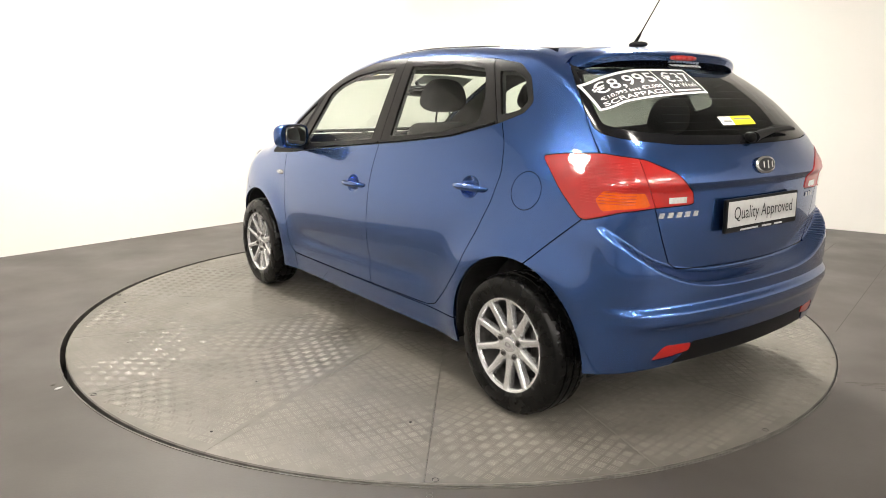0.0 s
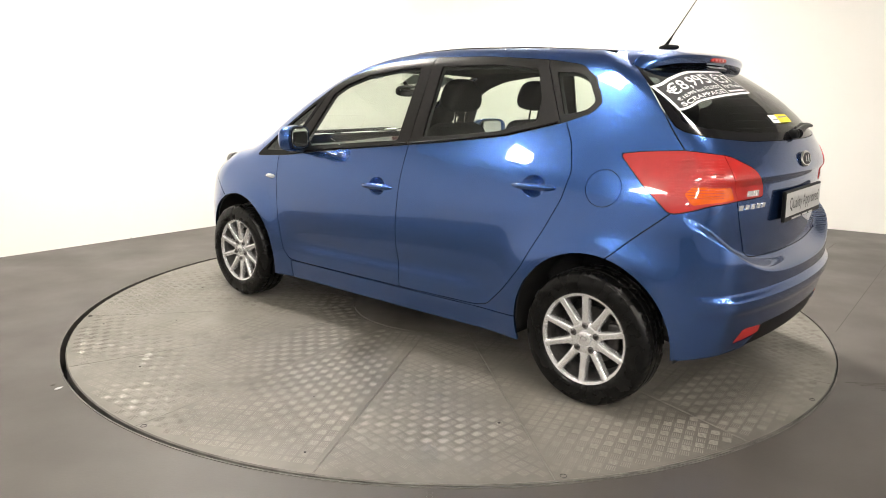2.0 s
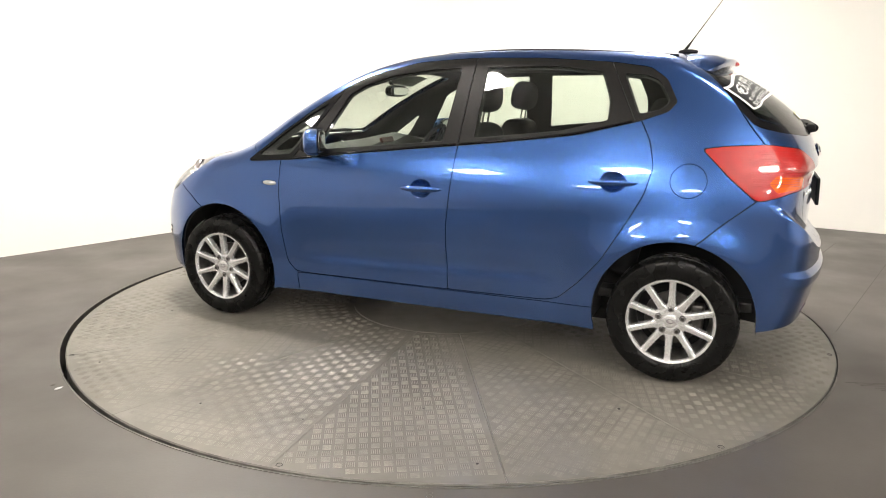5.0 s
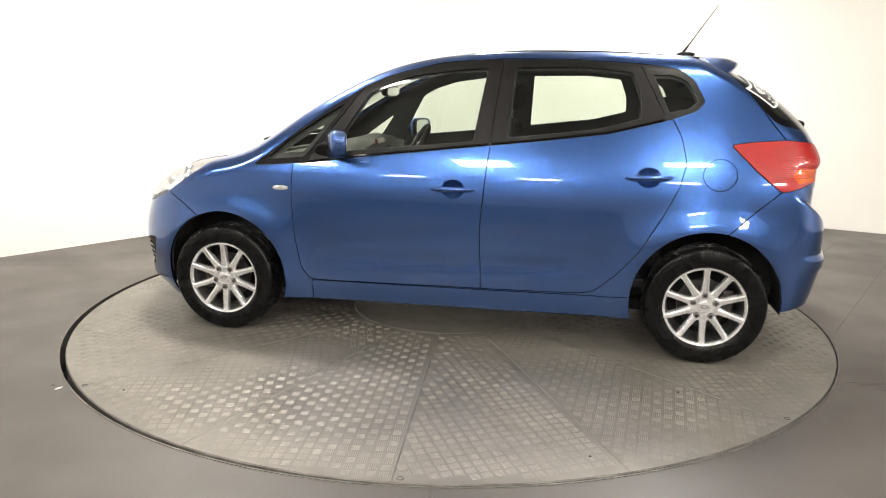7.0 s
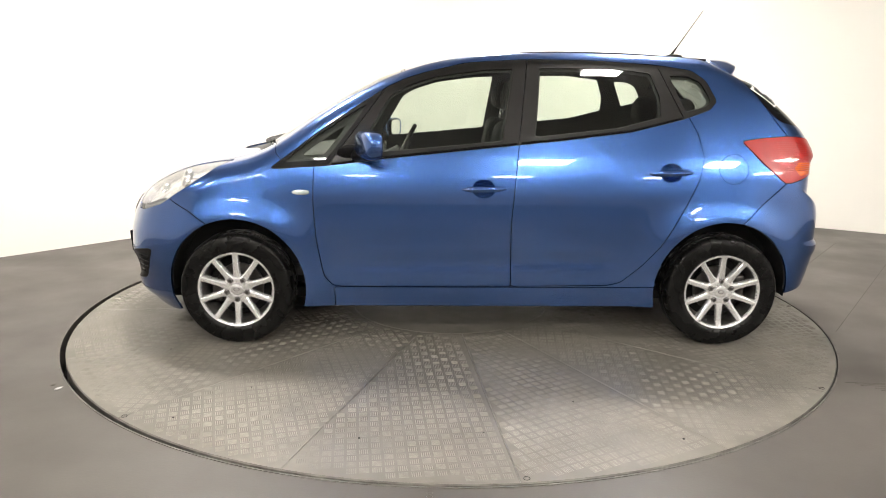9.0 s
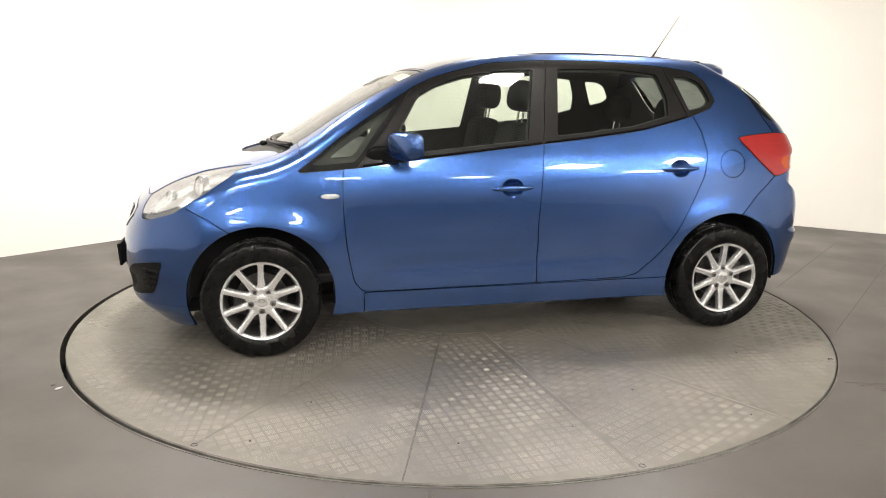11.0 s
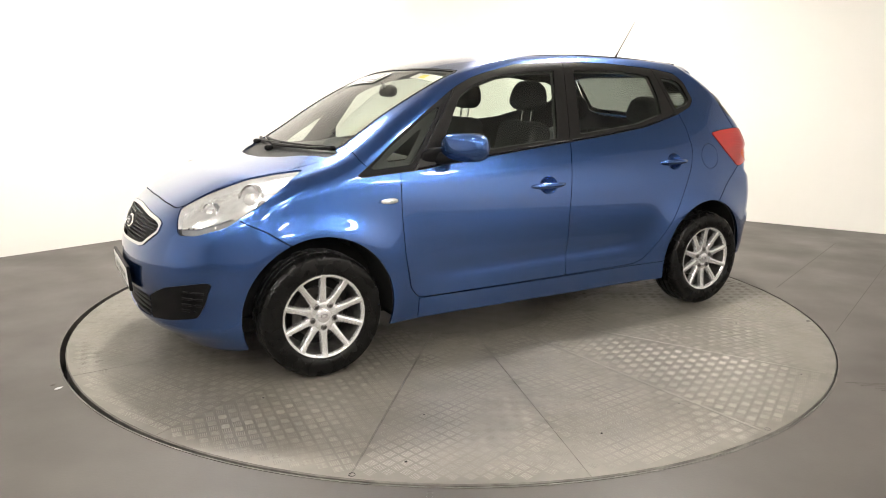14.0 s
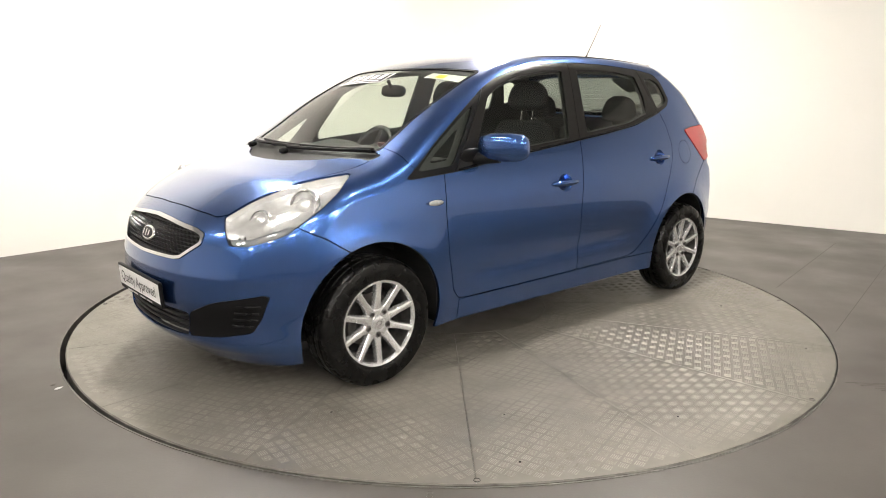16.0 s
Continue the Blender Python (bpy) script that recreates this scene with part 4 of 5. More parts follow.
def make_mirrors():
    for sd in (-1, 1):
        b = egg(0.056, 0.132, 0.072, 3.2)
        for v in b.verts:
            v.co.x = min(v.co.x, 0.028)
            v.co.z *= 1.0 - 0.15 * (v.co.y * -sd + 0.1)
        mir = part("door_mirror", moved(b, Matrix.Translation(cp(-1.888, sd * 0.910, 1.085)) @ pose(0, 0, 0, 0, 0, sd * -24)), PAINT, car, "blue door mirror housing", smooth=True)
        g = egg(0.004, 0.082, 0.055, 4.0)
        part("mirror_glass", moved(g, Matrix.Translation(cp(-1.850, sd * 0.900, 1.087)) @ pose(0, 0, 0, 0, 0, sd * -20)), MIRROR_GLASS, mir, "silvered mirror glass", smooth=True)
        rim = egg(0.012, 0.092, 0.063, 3.6)
        part("mirror_surround", moved(rim, Matrix.Translation(cp(-1.862, sd * 0.902, 1.086)) @ pose(0, 0, 0, 0, 0, sd * -20)), BLACK_TRIM, mir, smooth=True)
        foot = tube([cp(-1.965, sd * 0.775, 1.022), cp(-1.955, sd * 0.81, 1.025), cp(-1.93, sd * 0.85, 1.03), cp(-1.905, sd * 0.90, 1.035)], 0.03, 12, (0.038, 0.034, 0.03, 0.03))
        part("mirror_foot", foot, BLACK_TRIM, mir, "black mirror foot", smooth=True)
        base = egg(0.085, 0.02, 0.05, 2.4)
        part("mirror_base", moved(base, Matrix.Translation(cp(-1.985, sd * 0.782, 1.03)) @ pose(0, 0, 0, sd * -16, 0, 0)), BLACK_TRIM, mir, smooth=True)


def make_handles():
    for sd in (-1, 1):
        for hx, hz in HANDLES:
            y = float(surface_y(hx, hz, sd))
            b = bmesh.new()
            rows = []
            for i in range(25):
                t = -1 + 2 * i / 24
                taper = max(0.05, (1 - abs(t) ** 2.2)) ** 0.5
                yy = float(surface_y(hx + 0.117 * t, hz, sd)) + sd * (0.002 + 0.022 * (1 - abs(t) ** 4))
                rows.append([b.verts.new(cp(hx + 0.117 * t, yy + sd * 0.010 * taper * math.cos(k * math.tau / 12), hz + 0.006 * t * 0.3 + 0.0155 * taper * math.sin(k * math.tau / 12))) for k in range(12)])
            for p, q in zip(rows, rows[1:]):
                for k in range(12):
                    b.faces.new((p[k], p[(k + 1) % 12], q[(k + 1) % 12], q[k]))
            b.faces.new(rows[0])
            b.faces.new(rows[-1])
            part("door_handle", b, PAINT, car, smooth=True)
        x, z = -2.262, 0.830
        rep = egg(0.055, 0.010, 0.021, 2.2)
        for v in rep.verts:
            v.co.z *= 0.75 + 0.25 * (v.co.x / 0.052)
        r = part("side_repeater", moved(rep, Matrix.Translation(cp(x, float(surface_y(x, z, sd)), z)) @ pose(0, 0, 0, 0, 0, sd * -2)), CLEAR_LENS, car, "clear side indicator lens", smooth=True)
        part("repeater_reflector", moved(egg(0.046, 0.007, 0.014, 2.2), Matrix.Translation(cp(x + 0.004, float(surface_y(x, z, sd)) + sd * 0.001, z))), REFLECTOR_BOWL, r, smooth=True)
        part("repeater_bulb", moved(egg(0.010, 0.004, 0.007), Matrix.Translation(cp(x + 0.012, float(surface_y(x, z, sd)) + sd * 0.007, z))), GREY_INK, r, smooth=True)
        # belt moulding along the foot of the door glass
        for nm, xa, xb in (("belt_moulding", -2.09, -1.125), ("belt_moulding", -1.10, -0.25)):
            pts = []
            for x in np.linspace(xa, xb, 30):
                z = float(np.interp(x, [-2.10, -1.78, -1.12, -0.88, -0.52, -0.23], [0.976, 1.018, 1.088, 1.113, 1.158, 1.228]))
                pts.append(cp(x, float(surface_y(x, z, sd)) + sd * 0.003, z))
            part(nm, tube(pts, 0.0065, 8), BLACK_GLOSS, car, smooth=True)


def make_spoiler():
    n = 61
    b = bmesh.new()
    rows = []
    for i in range(n):
        y = -0.585 + 1.17 * i / (n - 1)
        a = abs(y)
        drop = 0.05 * a * a + 0.06 * a**4 + 0.075 * (a / 0.6) ** 9
        xe = 0.172 - 0.20 * a * a - 0.09 * (a / 0.6) ** 8
        zt = [float(TOP(x)) - drop for x in (-0.05, 0.02, 0.09)]
        ze = 1.527 - drop
        prof = [(-0.05, zt[0] - 0.012), (-0.04, zt[0] + 0.002), (0.02, zt[1] + 0.006), (min(0.09, xe - 0.05), zt[2] + 0.004), (xe - 0.02, ze + 0.006), (xe - 0.004, ze - 0.001), (xe, ze - 0.012), (xe - 0.010, ze - 0.034), (xe - 0.03, ze - 0.042), (xe - 0.10, ze - 0.058), (-0.05, zt[0] - 0.09)]
        rows.append([b.verts.new(cp(x, y, z)) for x, z in prof])
    for p, q in zip(rows, rows[1:]):
        for k in range(len(p)):
            b.faces.new((p[k], p[(k + 1) % len(p)], q[(k + 1) % len(p)], q[k]))
    b.faces.new(rows[0])
    b.faces.new(rows[-1])
    sp = part("roof_spoiler", b, PAINT, car, "blue roof spoiler over rear window", smooth=True)
    br = part("brake_light", moved(egg(0.012, 0.098, 0.0125, 3.0), Matrix.Translation(cp(0.163, 0, 1.506))), RED_LENS, sp, "red high-level brake light", smooth=True)
    for k in range(4):
        part("brake_diode", moved(egg(0.004, 0.012, 0.007), Matrix.Translation(cp(0.174, -0.06 + 0.04 * k, 1.506))), RED_LENS, br, smooth=True)
    # aerial
    foot = part("aerial", moved(egg(0.052, 0.019, 0.014, 2.4), Matrix.Translation(cp(-0.085, 0, 1.574))), BLACK_TRIM, car, "black roof aerial on a rubber foot", smooth=True)
    part("aerial_socket", tube([cp(-0.105, 0, 1.578), cp(-0.075, 0, 1.622)], 0.008, 10, (0.0095, 0.006)), BLACK_TRIM, foot, smooth=True)
    part("aerial_rod", tube([cp(-0.080, 0, 1.615), cp(0.075, 0, 1.847)], 0.0026, 8, (0.0034, 0.0018)), BLACK_TRIM, foot, smooth=True)
    # dark roof ditch strips
    for sd in (-1, 1):
        pts = [cp(x, sd * (0.545 - 0.02 * ((x + 0.8) / 0.8) ** 2), float(TOP(x - 0.03 * (x < -1.3))) - 0.05 * 0.30 - 0.06 * 0.088 - 0.003) for x in np.linspace(-1.45, -0.08, 30)]
        part("roof_strip", tube(pts, 0.005, 8), BLACK_TRIM, car, smooth=True)


def on_tail(y, z, out=0.004):
    return np.stack([surface_x(y, z) + out - CAR_C[0], np.asarray(y) - CAR_C[1], np.asarray(z)], 1)


def tail_sheet(name, mat, parent, label, fy, fz, nu=24, nv=6, out=0.004):
    """A thin sheet laid on the tail; fy and fz give y and z for s, t between 0 and 1."""
    s, t = np.meshgrid(np.linspace(0, 1, nu), np.linspace(0, 1, nv), indexing="ij")
    s, t = s.ravel(), t.ravel()
    v = on_tail(fy(s, t), fz(s, t), out)
    f = [(i * nv + j, (i + 1) * nv + j, (i + 1) * nv + j + 1, i * nv + j + 1) for i in range(nu - 1) for j in range(nv - 1)]
    return solid(name, v, f, mat, parent, label, smooth=True)


def tail_text(name, text, size, mat, parent, fy, fz, s0, t0, sx, sy, out):
    pts, faces = lettering(text, size, 0.012)
    mid, ext = (pts.max(0) + pts.min(0)) / 2, pts.max(0) - pts.min(0)
    s, t = s0 + (pts[:, 0] - mid[0]) / ext[0] * sx, t0 + (pts[:, 1] - mid[1]) / ext[1] * sy
    return solid(name, on_tail(fy(s, t), fz(s, t), out), faces, mat, parent)


def make_stickers():
    ztop = smooth_line([-0.66, -0.64, -0.527, -0.30, -0.15, -0.02], [1.374, 1.381, 1.418, 1.452, 1.455, 1.456])
    zlow = smooth_line([-0.66, -0.65, -0.527, -0.29, -0.08, 0.0], [1.284, 1.286, 1.322, 1.347, 1.357, 1.358])
    # even steps along the curved glass
    yy = np.linspace(-0.70, 0.05, 151)
    run = np.concatenate([[0.0], np.cumsum(np.hypot(np.diff(yy), np.diff(surface_x(yy, zlow(np.clip(yy, -0.66, 0)) + 0.05))))])
    r0, r1 = np.interp([-0.648, -0.068], yy, run)
    fy = lambda s, t: np.interp(r0 + np.asarray(s) * (r1 - r0), run, yy) + t * 0.012 + 0.03 * s * t
    fz = lambda s, t: zlow(fy(s, t)) * (1 - t) + ztop(fy(s, t)) * t
    st = tail_sheet("price_sticker", WHITE_PLASTIC, car, "white-bordered black price sticker on rear window", fy, fz, 80, 8, 0.003)
    inner = lambda a, b, lo, hi: ((lambda s, t: fy(a + (b - a) * s, lo + (hi - lo) * t)), (lambda s, t: fz(a + (b - a) * s, lo + (hi - lo) * t)))
    f1 = inner(0.022, 0.635, 0.075, 0.925)
    tail_sheet("black_field", INK, st, "", f1[0], f1[1], 60, 8, 0.0045)
    f2 = inner(0.648, 0.982, 0.075, 0.925)
    tail_sheet("black_field", INK, st, "", f2[0], f2[1], 30, 8, 0.0045)
    tail_text("price_figure", "€8,995", 0.074, WHITE_PLASTIC, st, fy, fz, 0.330, 0.675, 0.56, 0.42, 0.009)
    tail_text("price_words", "€10,995 less €2,000", 0.028, WHITE_PLASTIC, st, fy, fz, 0.33, 0.37, 0.55, 0.13, 0.009)
    tail_text("price_words", "SCRAPPAGE", 0.034, WHITE_PLASTIC, st, fy, fz, 0.33, 0.19, 0.56, 0.14, 0.009)
    tail_text("price_figure", "€37", 0.074, WHITE_PLASTIC, st, fy, fz, 0.815, 0.675, 0.27, 0.38, 0.009)
    tail_text("price_words", "Per Week", 0.034, WHITE_PLASTIC, st, fy, fz, 0.815, 0.36, 0.27, 0.16, 0.009)
    f3 = inner(0.68, 0.95, 0.13, 0.19)
    tail_sheet("small_print", WHITE_PLASTIC, st, "", f3[0], f3[1], 8, 2, 0.006)
    # line of small print under the spoiler, kept as bars
    for k in range(9):
        y0 = -0.065 + 0.026 * k
        tail_sheet("small_print", WHITE_PLASTIC, st, "", lambda s, t: y0 + 0.021 * s, lambda s, t: 1.470 + 0.010 * t, 3, 2, 0.006)
    ys = tail_sheet("yellow_sticker", YELLOW, car, "yellow and white notice sticker on rear window", lambda s, t: -0.085 + 0.15 * s + 0.03 * t * 0, lambda s, t: 1.233 + 0.034 * t, 8, 3, 0.004)
    tail_sheet("white_field", WHITE_PLASTIC, ys, "", lambda s, t: -0.165 + 0.08 * s, lambda s, t: 1.232 + 0.033 * t, 6, 3, 0.004)
    tail_sheet("printed_bar", GREY_INK, ys, "", lambda s, t: -0.145 + 0.05 * s, lambda s, t: 1.244 + 0.006 * t, 4, 2, 0.005)
    tail_sheet("printed_bar", GREY_INK, ys, "", lambda s, t: -0.07 + 0.12 * s, lambda s, t: 1.253 + 0.005 * t, 6, 2, 0.005)
    # heater wires across the rear window
    for k in range(6):
        z = 1.215 + 0.03 * k
        yy = np.linspace(-0.46 + 0.02 * k, 0.46 - 0.02 * k, 40)
        pts = on_tail(yy, np.full(40, z), -0.007)
        part("heater_wire", tube([tuple(p) for p in pts], 0.0008, 4), GREY_INK, car)
    # rear wiper
    p = on_tail(np.array([-0.05, 0.0, 0.12, 0.24, 0.34]), np.array([1.186, 1.195, 1.209, 1.212, 1.207]), 0.028)
    rw = part("rear_wiper", tube([tuple(q) for q in p], 0.012, 10, (0.022, 0.018, 0.013, 0.011, 0.007)), BLACK_TRIM, car, "black rear wiper", smooth=True)
    p2 = on_tail(np.array([0.02, 0.18, 0.36]), np.array([1.203, 1.219, 1.213]), 0.010)
    part("wiper_blade", tube([tuple(q) for q in p2], 0.007, 8), BLACK_TRIM, rw, smooth=True)
    pv = on_tail(np.array([-0.05]), np.array([1.185]), 0.012)[0]
    part("wiper_pivot", moved(egg(0.025, 0.024, 0.022), Matrix.Translation(tuple(pv))), BLACK_TRIM, rw, smooth=True)
    # sticker fields at the top of the windscreen
    def on_screen(x, y, out=0.004):
        x, y = np.asarray(x, float), np.asarray(y, float)
        lo, hi = np.full(x.shape, 0.8), np.full(x.shape, 2.0)
        for _ in range(34):
            m = (lo + hi) / 2
            ins = body_form(x, y, m) < 0
            lo, hi = np.where(ins, m, lo), np.where(ins, hi, m)
        return np.stack([x - CAR_C[0] - out * 0.5, y - CAR_C[1], hi + out * 0.8], 1)

    def screen_sheet(name, mat, parent, label, xa, xb, ya, yb, out, n=10):
        s, t = np.meshgrid(np.linspace(0, 1, n), np.linspace(0, 1, 4), indexing="ij")
        s, t = s.ravel(), t.ravel()
        v = on_screen(xa + (xb - xa) * t, ya + (yb - ya) * s, out)
        f = [(i * 4 + j, (i + 1) * 4 + j, (i + 1) * 4 + j + 1, i * 4 + j + 1) for i in range(n - 1) for j in range(3)]
        return solid(name, v, f, mat, parent, label, smooth=True)
    ss = screen_sheet("windscreen_sticker", WHITE_PLASTIC, car, "white windscreen price strip with dark print", -1.955, -1.83, 0.02, 0.44, 0.003)
    screen_sheet("black_field", INK, ss, "", -1.945, -1.84, 0.032, 0.428, 0.0045)
    for k in range(5):
        screen_sheet("printed_bar", WHITE_PLASTIC, ss, "", -1.915, -1.855, 0.06 + 0.072 * k, 0.108 + 0.072 * k, 0.006, 4)
    screen_sheet("printed_bar", WHITE_PLASTIC, ss, "", -1.937, -1.925, 0.06, 0.40, 0.006, 6)
    tg = screen_sheet("windscreen_tag", WHITE_PLASTIC, car, "white paper tags inside the windscreen top", -1.86, -1.795, -0.55, -0.25, -0.012)
    screen_sheet("green_print", YELLOW, tg, "yellow-green printed patch", -1.85, -1.81, -0.40, -0.33, -0.010, 4)
    # front wipers on the cowl
    for ya, yb, dx in ((0.52, -0.06, 0.0), (0.02, -0.57, 0.0)):
        yy = np.linspace(ya, yb, 8)
        base = np.interp(np.abs(yy), [0, 0.2, 0.4, 0.6], [-2.565, -2.555, -2.522, -2.462])
        p = on_screen(base + 0.02 * np.linspace(0, 1, 8), yy, 0.010)
        wp = part("front_wiper", tube([tuple(q) for q in p], 0.009, 8, np.linspace(0.011, 0.006, 8)), BLACK_TRIM, car, "black windscreen wiper", smooth=True)
        q = on_screen(base[1:] + 0.035, yy[1:], 0.006)
        part("wiper_blade", tube([tuple(k) for k in q], 0.007, 8), BLACK_TRIM, wp, smooth=True)
        part("wiper_pivot", moved(egg(0.024, 0.024, 0.016), Matrix.Translation(tuple(on_screen(np.array([base[0] - 0.03]), np.array([ya]), 0.000)[0]))), BLACK_TRIM, wp, smooth=True)


def make_plates():
    for x, z, h, tip, face, mat, sgn in ((0.598, 0.886, 0.134, -2, 90, PLATE_SILVER, 1), (-3.390, 0.450, 0.124, 4, -90, WHITE_PLASTIC, -1)):
        m = Matrix.Translation(cp(x, 0.0, z)) @ pose(0, 0, 0, 0, 0, face) @ pose(0, 0, 0, tip, 0, 0)
        pl = part("display_plate", box(0.535, 0.016, h, 0.004, at=m), BLACK_TRIM, car, "display plate in a black surround")
        part("plate_face", box(0.512, 0.006, h - 0.032, 0.002, at=m @ pose(0, -0.0075, 0.006)), mat, pl, "pale plate face")
        pts, faces = lettering("Quality Approved", 0.076)
        v = [m @ Vector((p[0] * 0.80, -0.0125, p[1] * 0.95 + 0.007)) for p in pts]
        solid("plate_words", v, faces, INK, pl)
        for k, (bx, bw) in enumerate(((-0.10, 0.13), (0.03, 0.07), (0.12, 0.06))):
            part("small_print", box(bw, 0.002, 0.007, at=m @ pose(bx, -0.0085, -h / 2 + 0.0075)), PLATE_SILVER, pl)
    # oval badges: plain chrome ovals with a dark field and a bar
    for x, z, tip, face in ((0.594, 1.076, 12, 90), (-3.333, 0.694, 22, -90)):
        m = Matrix.Translation(cp(x, 0, z)) @ pose(0, 0, 0, 0, 0, face) @ pose(0, 0, 0, -tip, 0, 0)
        bd = part("badge", moved(egg(0.071, 0.010, 0.036, 2.2), m), CHROME, car, "chrome oval badge", smooth=True)
        part("badge_field", moved(egg(0.062, 0.009, 0.029, 2.2), m @ pose(0, -0.003, 0)), INK, bd, smooth=True)
        for bx in (-0.032, 0.0, 0.030):
            part("badge_stroke", box(0.009, 0.004, 0.034 - abs(bx) * 0.25, 0.001, at=m @ pose(bx, -0.0115, 0)), CHROME, bd)
    # model lettering as plain chrome strokes
    yy = np.linspace(-0.565, -0.40, 5)
    for y in yy:
        v = np.concatenate([on_tail(np.array([y - 0.013, y + 0.010, y + 0.015, y - 0.008]), np.array([0.898, 0.898, 0.918, 0.918]), o) for o in (-0.002, 0.004)])
        solid("model_stroke", v, [(4, 5, 6, 7), (0, 1, 5, 4), (1, 2, 6, 5), (2, 3, 7, 6), (3, 0, 4, 7)], ALLOY, car)
    for k in range(3):
        y = 0.44 + 0.035 * k
        v = on_tail(np.array([y, y + 0.022, y + 0.022, y]), np.array([0.905, 0.905, 0.925, 0.925]), 0.004)
        solid("model_stroke", v, [(0, 1, 2, 3)], ALLOY, car)


def make_front():
    # honeycomb of the upper grille
    b = bmesh.new()
    for r in range(9):
        z = 0.636 + 0.0155 * r
        for c in range(-14, 15):
            y = c * 0.029 + (0.0145 if r % 2 else 0.0)
            if abs(y) > 0.405 - max(0, (0.70 - z)) * 1.5 or math.hypot(y / 0.075, (z - 0.694) / 0.04) < 1:
                continue
            if z > 0.768 - 0.04 * abs(y):
                continue
            x = float(surface_x(y, z, False)) + 0.012
            for sg in (-1, 1):
                bm2 = box(0.012, 0.0185, 0.0045, 0.0015, 1, at=Matrix.Translation(cp(x, y + sg * 0.007, z + 0.003)) @ pose(0, 0, 0, -sg * 28, 0, 0))
                me = bpy.data.meshes.new("cell")
                bm2.to_mesh(me)
                bm2.free()
                b.from_mesh(me)
                bpy.data.meshes.remove(me)
    hc = part("honeycomb", b, BLACK_GLOSS, bpy.data.objects["grille"], "black honeycomb mesh", smooth=False)
    hc["kind"] = "stuff"
    lg = bpy.data.objects["lower_grille"]
    for k in range(4):
        z = 0.277 + 0.029 * k
        lim = 0.345 + 0.02 * k / 3
        yy = np.linspace(-lim, lim, 24)
        pts = [cp(float(surface_x(y, z, False)) + 0.014, y, z) for y in yy]
        part("slat", tube(pts, 0.008, 8), BLACK_TRIM, lg, smooth=True)
    for sd in (-1, 1):
        for k in range(4):
            z = 0.355 + 0.030 * k
            yy = np.linspace(0.585 + 0.01 * k, 0.665 + 0.008 * k, 5)
            pts = [cp(float(surface_x(y, z, False)) + 0.012, sd * y, z) for y in yy]
            part("fog_slat", tube(pts, 0.006, 8), BLACK_TRIM, car, smooth=True)
        # inside of the headlamp
        lens = [o for o in car.children if o.name.startswith("headlamp")][0 if sd < 0 else 1]
        for (x, y, z, r, dp) in ((-2.925, 0.700, 0.872, 0.066, 0.035), (-3.085, 0.600, 0.805, 0.047, 0.025)):
            way = Vector((-0.80, sd * 0.42, 0.26)).normalized()
            m = Matrix.Translation(Vector(cp(x, sd * y, z)) - way * 0.036) @ (-way).to_track_quat("Y", "Z").to_matrix().to_4x4()
            part("lamp_bezel", moved(lathe([(r * 0.86, 0.012), (r * 0.90, -0.012), (r, -0.016), (r * 1.08, -0.010), (r * 1.1, 0.012)], 40), m), CHROME, lens, "chrome lamp ring", smooth=True)
            part("lamp_bowl", moved(lathe([(0.0, dp), (r * 0.45, dp * 0.7), (r * 0.88, -0.008)], 36), m), REFLECTOR_BOWL, lens, smooth=True)
            part("lamp_bulb", moved(egg(r * 0.52, r * 0.40, r * 0.52), m @ pose(0, 0.0, 0)), REFLECTOR_BOWL, lens, smooth=True)
        for k in range(9):
            t = k / 8
            x, y, z = -3.185 + 0.15 * t, 0.590 + 0.115 * t, 0.722 + 0.026 * t
            part("lamp_rib", moved(egg(0.005, 0.008, 0.012), Matrix.Translation(cp(x + 0.03, sd * (y - 0.018), z))), STEEL, lens, smooth=True)


def make_tail_lamp_ribs():
    """Fine lens flutes on the tail lamps."""
    for sd in (-1, 1):
        lamp = [o for o in car.children if o.name.startswith("tail_lamp")][0 if sd < 0 else 1]
        for k in range(15):
            z = 0.955 + 0.0105 * k
            pts = []
            for u in np.linspace(-0.33 + 0.0 * k, -0.13, 14):
                lo, hi = -0.2, 0.6
                for _ in range(30):
                    x = (lo + hi) / 2
                    if body_form(x, x - u / 0.70711, z) < 0:
                        lo = x
                    else:
                        hi = x
                a = hi - u / 0.70711
                pts.append(cp(hi + 0.003, sd * (a + 0.003), z))
            part("lens_flute", tube(pts, 0.0014, 6), RED_LENS, lamp, smooth=True)


def make_reversing_lamps():
    for sd in (-1, 1):
        lamp = [o for o in car.children if o.name.startswith("tailgate_lamp")][0 if sd < 0 else 1]
        y, z = np.meshgrid(np.linspace(0.455, 0.54, 6), np.linspace(0.952, 0.975, 3), indexing="ij")
        v = on_tail(sd * y.ravel(), z.ravel(), 0.006)
        solid("reversing_lens", v, [(i * 3 + j, (i + 1) * 3 + j, (i + 1) * 3 + j + 1, i * 3 + j + 1) for i in range(5) for j in range(2)], REFLECTOR_BOWL, lamp, "pale reversing light")


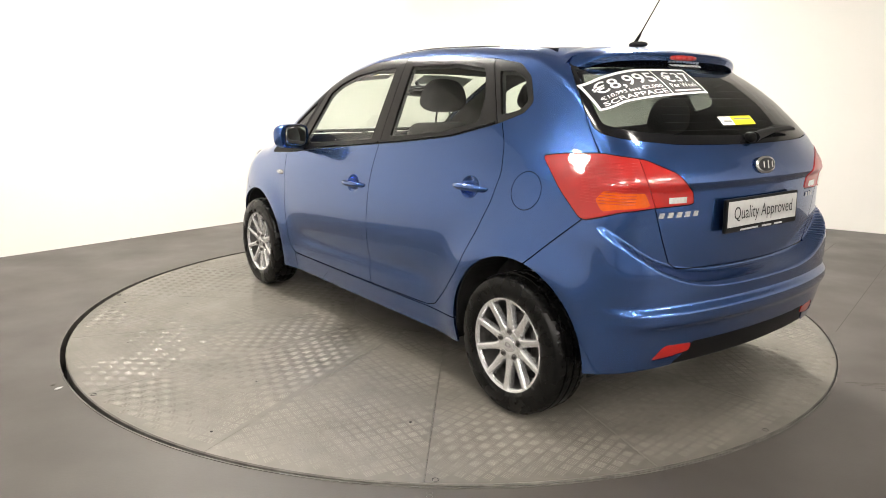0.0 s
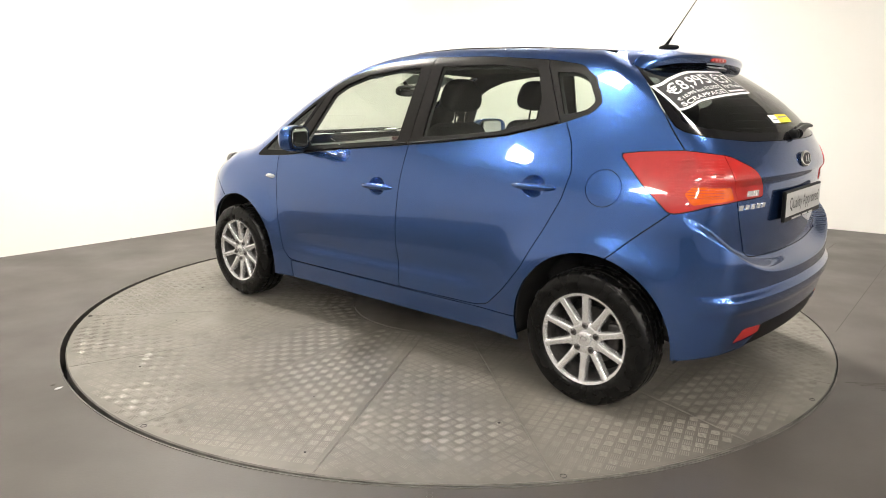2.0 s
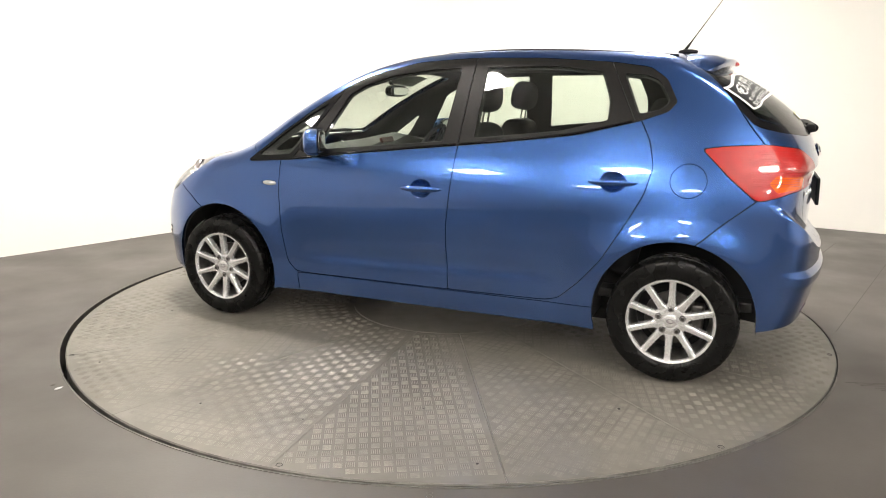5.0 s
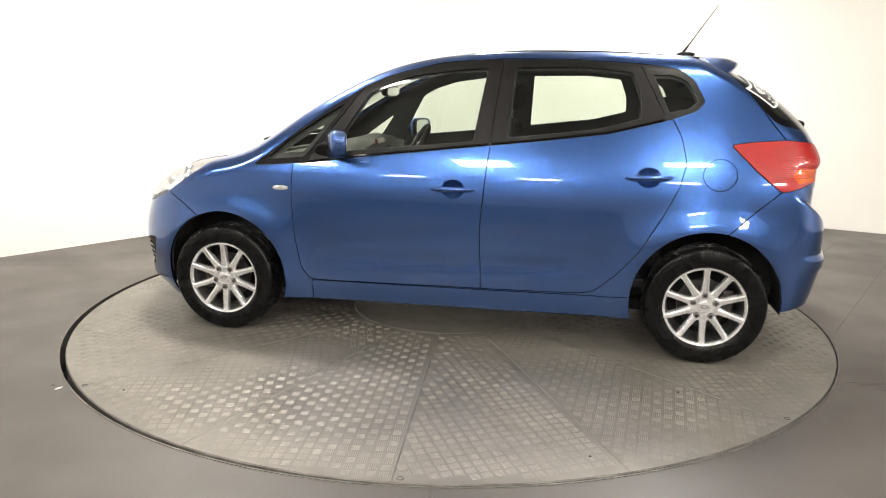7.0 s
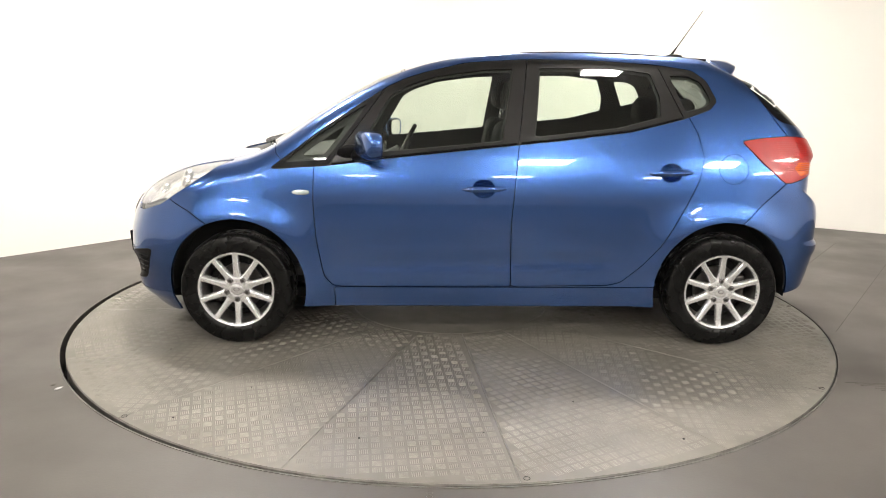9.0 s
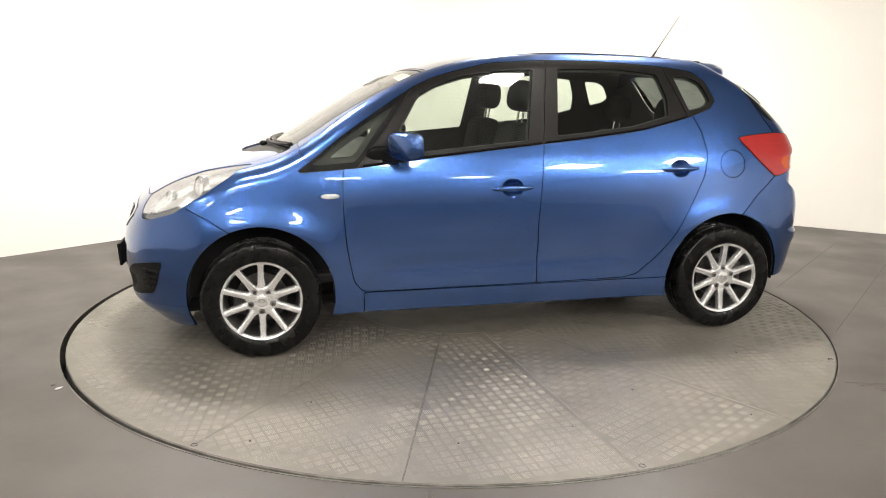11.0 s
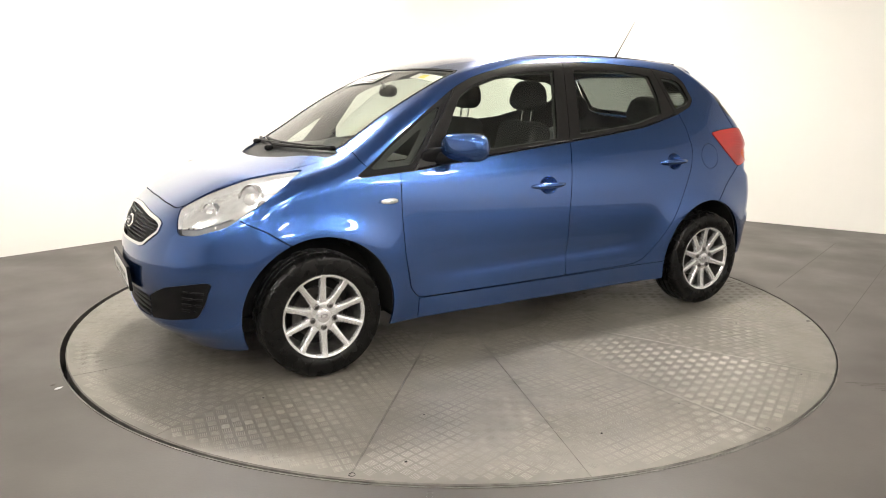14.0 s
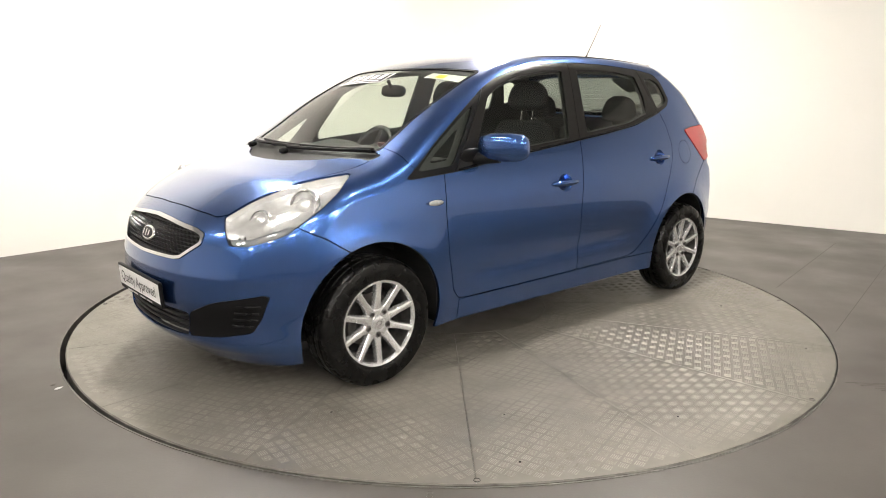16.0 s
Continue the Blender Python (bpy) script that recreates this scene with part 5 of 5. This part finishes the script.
# ---- cabin ----
def make_seat(x, y, top, width, rest):
    st = new("seat")
    st.parent = car
    st["label"] = "black cloth seat with headrest"
    part("seat_cushion", box(0.50, width, 0.16, 0.055, 3, at=Matrix.Translation(cp(x - 0.24, y, 0.56)) @ pose(0, 0, 0, 0, 6, 0)), CLOTH, st, smooth=True)
    b = box(0.15, width, 0.66, 0.06, 4)
    for v in b.verts:
        v.co.y *= 1 - 0.22 * max(0, v.co.z / 0.33) ** 3
    part("backrest", moved(b, Matrix.Translation(cp(x + 0.012, y, top - 0.548)) @ pose(0, 0, 0, 0, 12, 0)), CLOTH, st, smooth=True)
    h = egg(0.072, rest, 0.090, 2.8)
    for v in h.verts:
        v.co.y *= 1 - 0.22 * (v.co.z / 0.090)
    hd = part("headrest", moved(h, Matrix.Translation(cp(x + 0.095, y, top - 0.075)) @ pose(0, 0, 0, 0, 8, 0)), CLOTH, st, smooth=True)
    for s in (-0.045, 0.045):
        part("headrest_post", tube([cp(x + 0.075, y + s, top - 0.27), cp(x + 0.095, y + s, top - 0.15)], 0.006, 8), CHROME, hd, smooth=True)


def make_cabin():
    for y in (-0.36, 0.36):
        make_seat(-1.20, y, 1.405, 0.46, 0.135)
    for y in (-0.36, 0.36):
        make_seat(-0.24, y, 1.315, 0.54, 0.12)
    part("rear_seat_centre", box(0.14, 0.24, 0.55, 0.05, 3, at=Matrix.Translation(cp(-0.22, 0, 0.84)) @ pose(0, 0, 0, 0, 12, 0)), CLOTH, car, smooth=True)
    # dashboard lofted across the cabin
    b = bmesh.new()
    rows = []
    for i in range(25):
        y = -0.70 + 1.40 * i / 24
        hump = 0.045 * math.exp(-((y - 0.36) / 0.16) ** 2) + 0.025 * math.exp(-(y / 0.16) ** 2)
        prof = [(-2.42, 0.60), (-2.42, 0.985), (-2.25, 1.012 + hump * 0.3), (-2.06, 1.022 + hump), (-1.95, 1.005 + hump), (-1.905, 0.95), (-1.94, 0.84), (-2.0, 0.72), (-2.06, 0.55)]
        rows.append([b.verts.new(cp(x, y, z)) for x, z in prof])
    for p, q in zip(rows, rows[1:]):
        for k in range(len(p) - 1):
            b.faces.new((p[k], p[k + 1], q[k + 1], q[k]))
    dash = part("dashboard", b, INTERIOR, car, "charcoal moulded dashboard", smooth=True)
    for y in (-0.60, -0.14, 0.14, 0.60):
        part("air_vent", moved(lathe([(0.028, 0.0), (0.034, -0.012), (0.040, 0.0)], 24), Matrix.Translation(cp(-1.915, y, 0.965)) @ pose(0, 0, 0, 0, 0, 90) @ pose(0, 0, 0, 10, 0, 0)), CHROME, dash, "silver-ringed air vent", smooth=True)
    part("display", box(0.02, 0.16, 0.035, 0.005, at=Matrix.Translation(cp(-1.925, 0.0, 1.040)) @ pose(0, 0, 0, 0, -25, 0)), RED_LCD, dash, "small red display")
    part("centre_console", box(0.22, 0.24, 0.45, 0.04, 3, at=Matrix.Translation(cp(-1.98, 0, 0.72)) @ pose(0, 0, 0, 0, -14, 0)), INTERIOR, dash, smooth=True)
    m = Matrix.Translation(cp(-1.775, 0.365, 0.965)) @ pose(0, 0, 0, 0, -62, 0)
    ring = bmesh.new()
    rr = []
    for k in range(48):
        a = k * math.tau / 48
        c = Vector((math.cos(a), math.sin(a), 0))
        rr.append([ring.verts.new(c * (0.178 + 0.0145 * math.cos(j * math.tau / 10)) + Vector((0, 0, 0.0145 * math.sin(j * math.tau / 10)))) for j in range(10)])
    for k in range(48):
        for j in range(10):
            ring.faces.new((rr[k][j], rr[k][(j + 1) % 10], rr[(k + 1) % 48][(j + 1) % 10], rr[(k + 1) % 48][j]))
    sw = part("steering_wheel", moved(ring, m), INTERIOR, car, "black three-spoke steering wheel", smooth=True)
    part("wheel_boss", moved(egg(0.07, 0.065, 0.028), m @ pose(0, 0, -0.015)), INTERIOR, sw, smooth=True)
    for a in (90, 270, 0):
        part("wheel_spoke", box(0.125, 0.034, 0.014, 0.005, at=m @ pose(0, 0, 0, 0, 0, a) @ pose(0.115, 0, -0.008)), INTERIOR, sw)
    part("steering_column", tube([cp(-1.79, 0.365, 0.955), cp(-2.05, 0.365, 0.83)], 0.045, 12), INTERIOR, sw, smooth=True)
    mi = part("interior_mirror", moved(egg(0.022, 0.118, 0.036, 3.2), Matrix.Translation(cp(-1.862, 0.02, 1.352)) @ pose(0, 0, 0, 0, 8, -6)), BLACK_TRIM, car, "black interior mirror", smooth=True)
    part("mirror_stalk", tube([cp(-1.875, 0.02, 1.37), cp(-1.905, 0.01, 1.41)], 0.011, 8), BLACK_TRIM, mi, smooth=True)
    part("mirror_face", moved(egg(0.004, 0.106, 0.029, 3.4), Matrix.Translation(cp(-1.841, 0.02, 1.349)) @ pose(0, 0, 0, 0, 8, -6)), MIRROR_GLASS, mi, smooth=True)
    part("cabin_floor", box(3.0, 1.3, 0.05, 0.01, at=Matrix.Translation(cp(-1.15, 0, 0.36))), INTERIOR, car)
    part("parcel_shelf", box(0.42, 1.10, 0.03, 0.01, at=Matrix.Translation(cp(0.12, 0, 0.99))), INTERIOR, car, "charcoal parcel shelf")


make_wheels()
make_mirrors()
make_handles()
make_spoiler()
make_stickers()
make_plates()
make_front()
make_tail_lamp_ribs()
make_reversing_lamps()
make_cabin()


def motions():
    turns = ((0.0, -52.51), (2.0, -40.5), (4.0, -28.44), (6.5, -13.48), (8.0, -4.60), (9.2, 2.45), (11.5, 15.91), (12.5, 21.76), (14.5, 33.47), (16.0, 42.23))
    for thing, x in ((car, 0.0), (turntable, 0.006)):
        walk(thing, [(t, pose(x, 0, 0, 0, 0, a)) for t, a in turns])


motions()
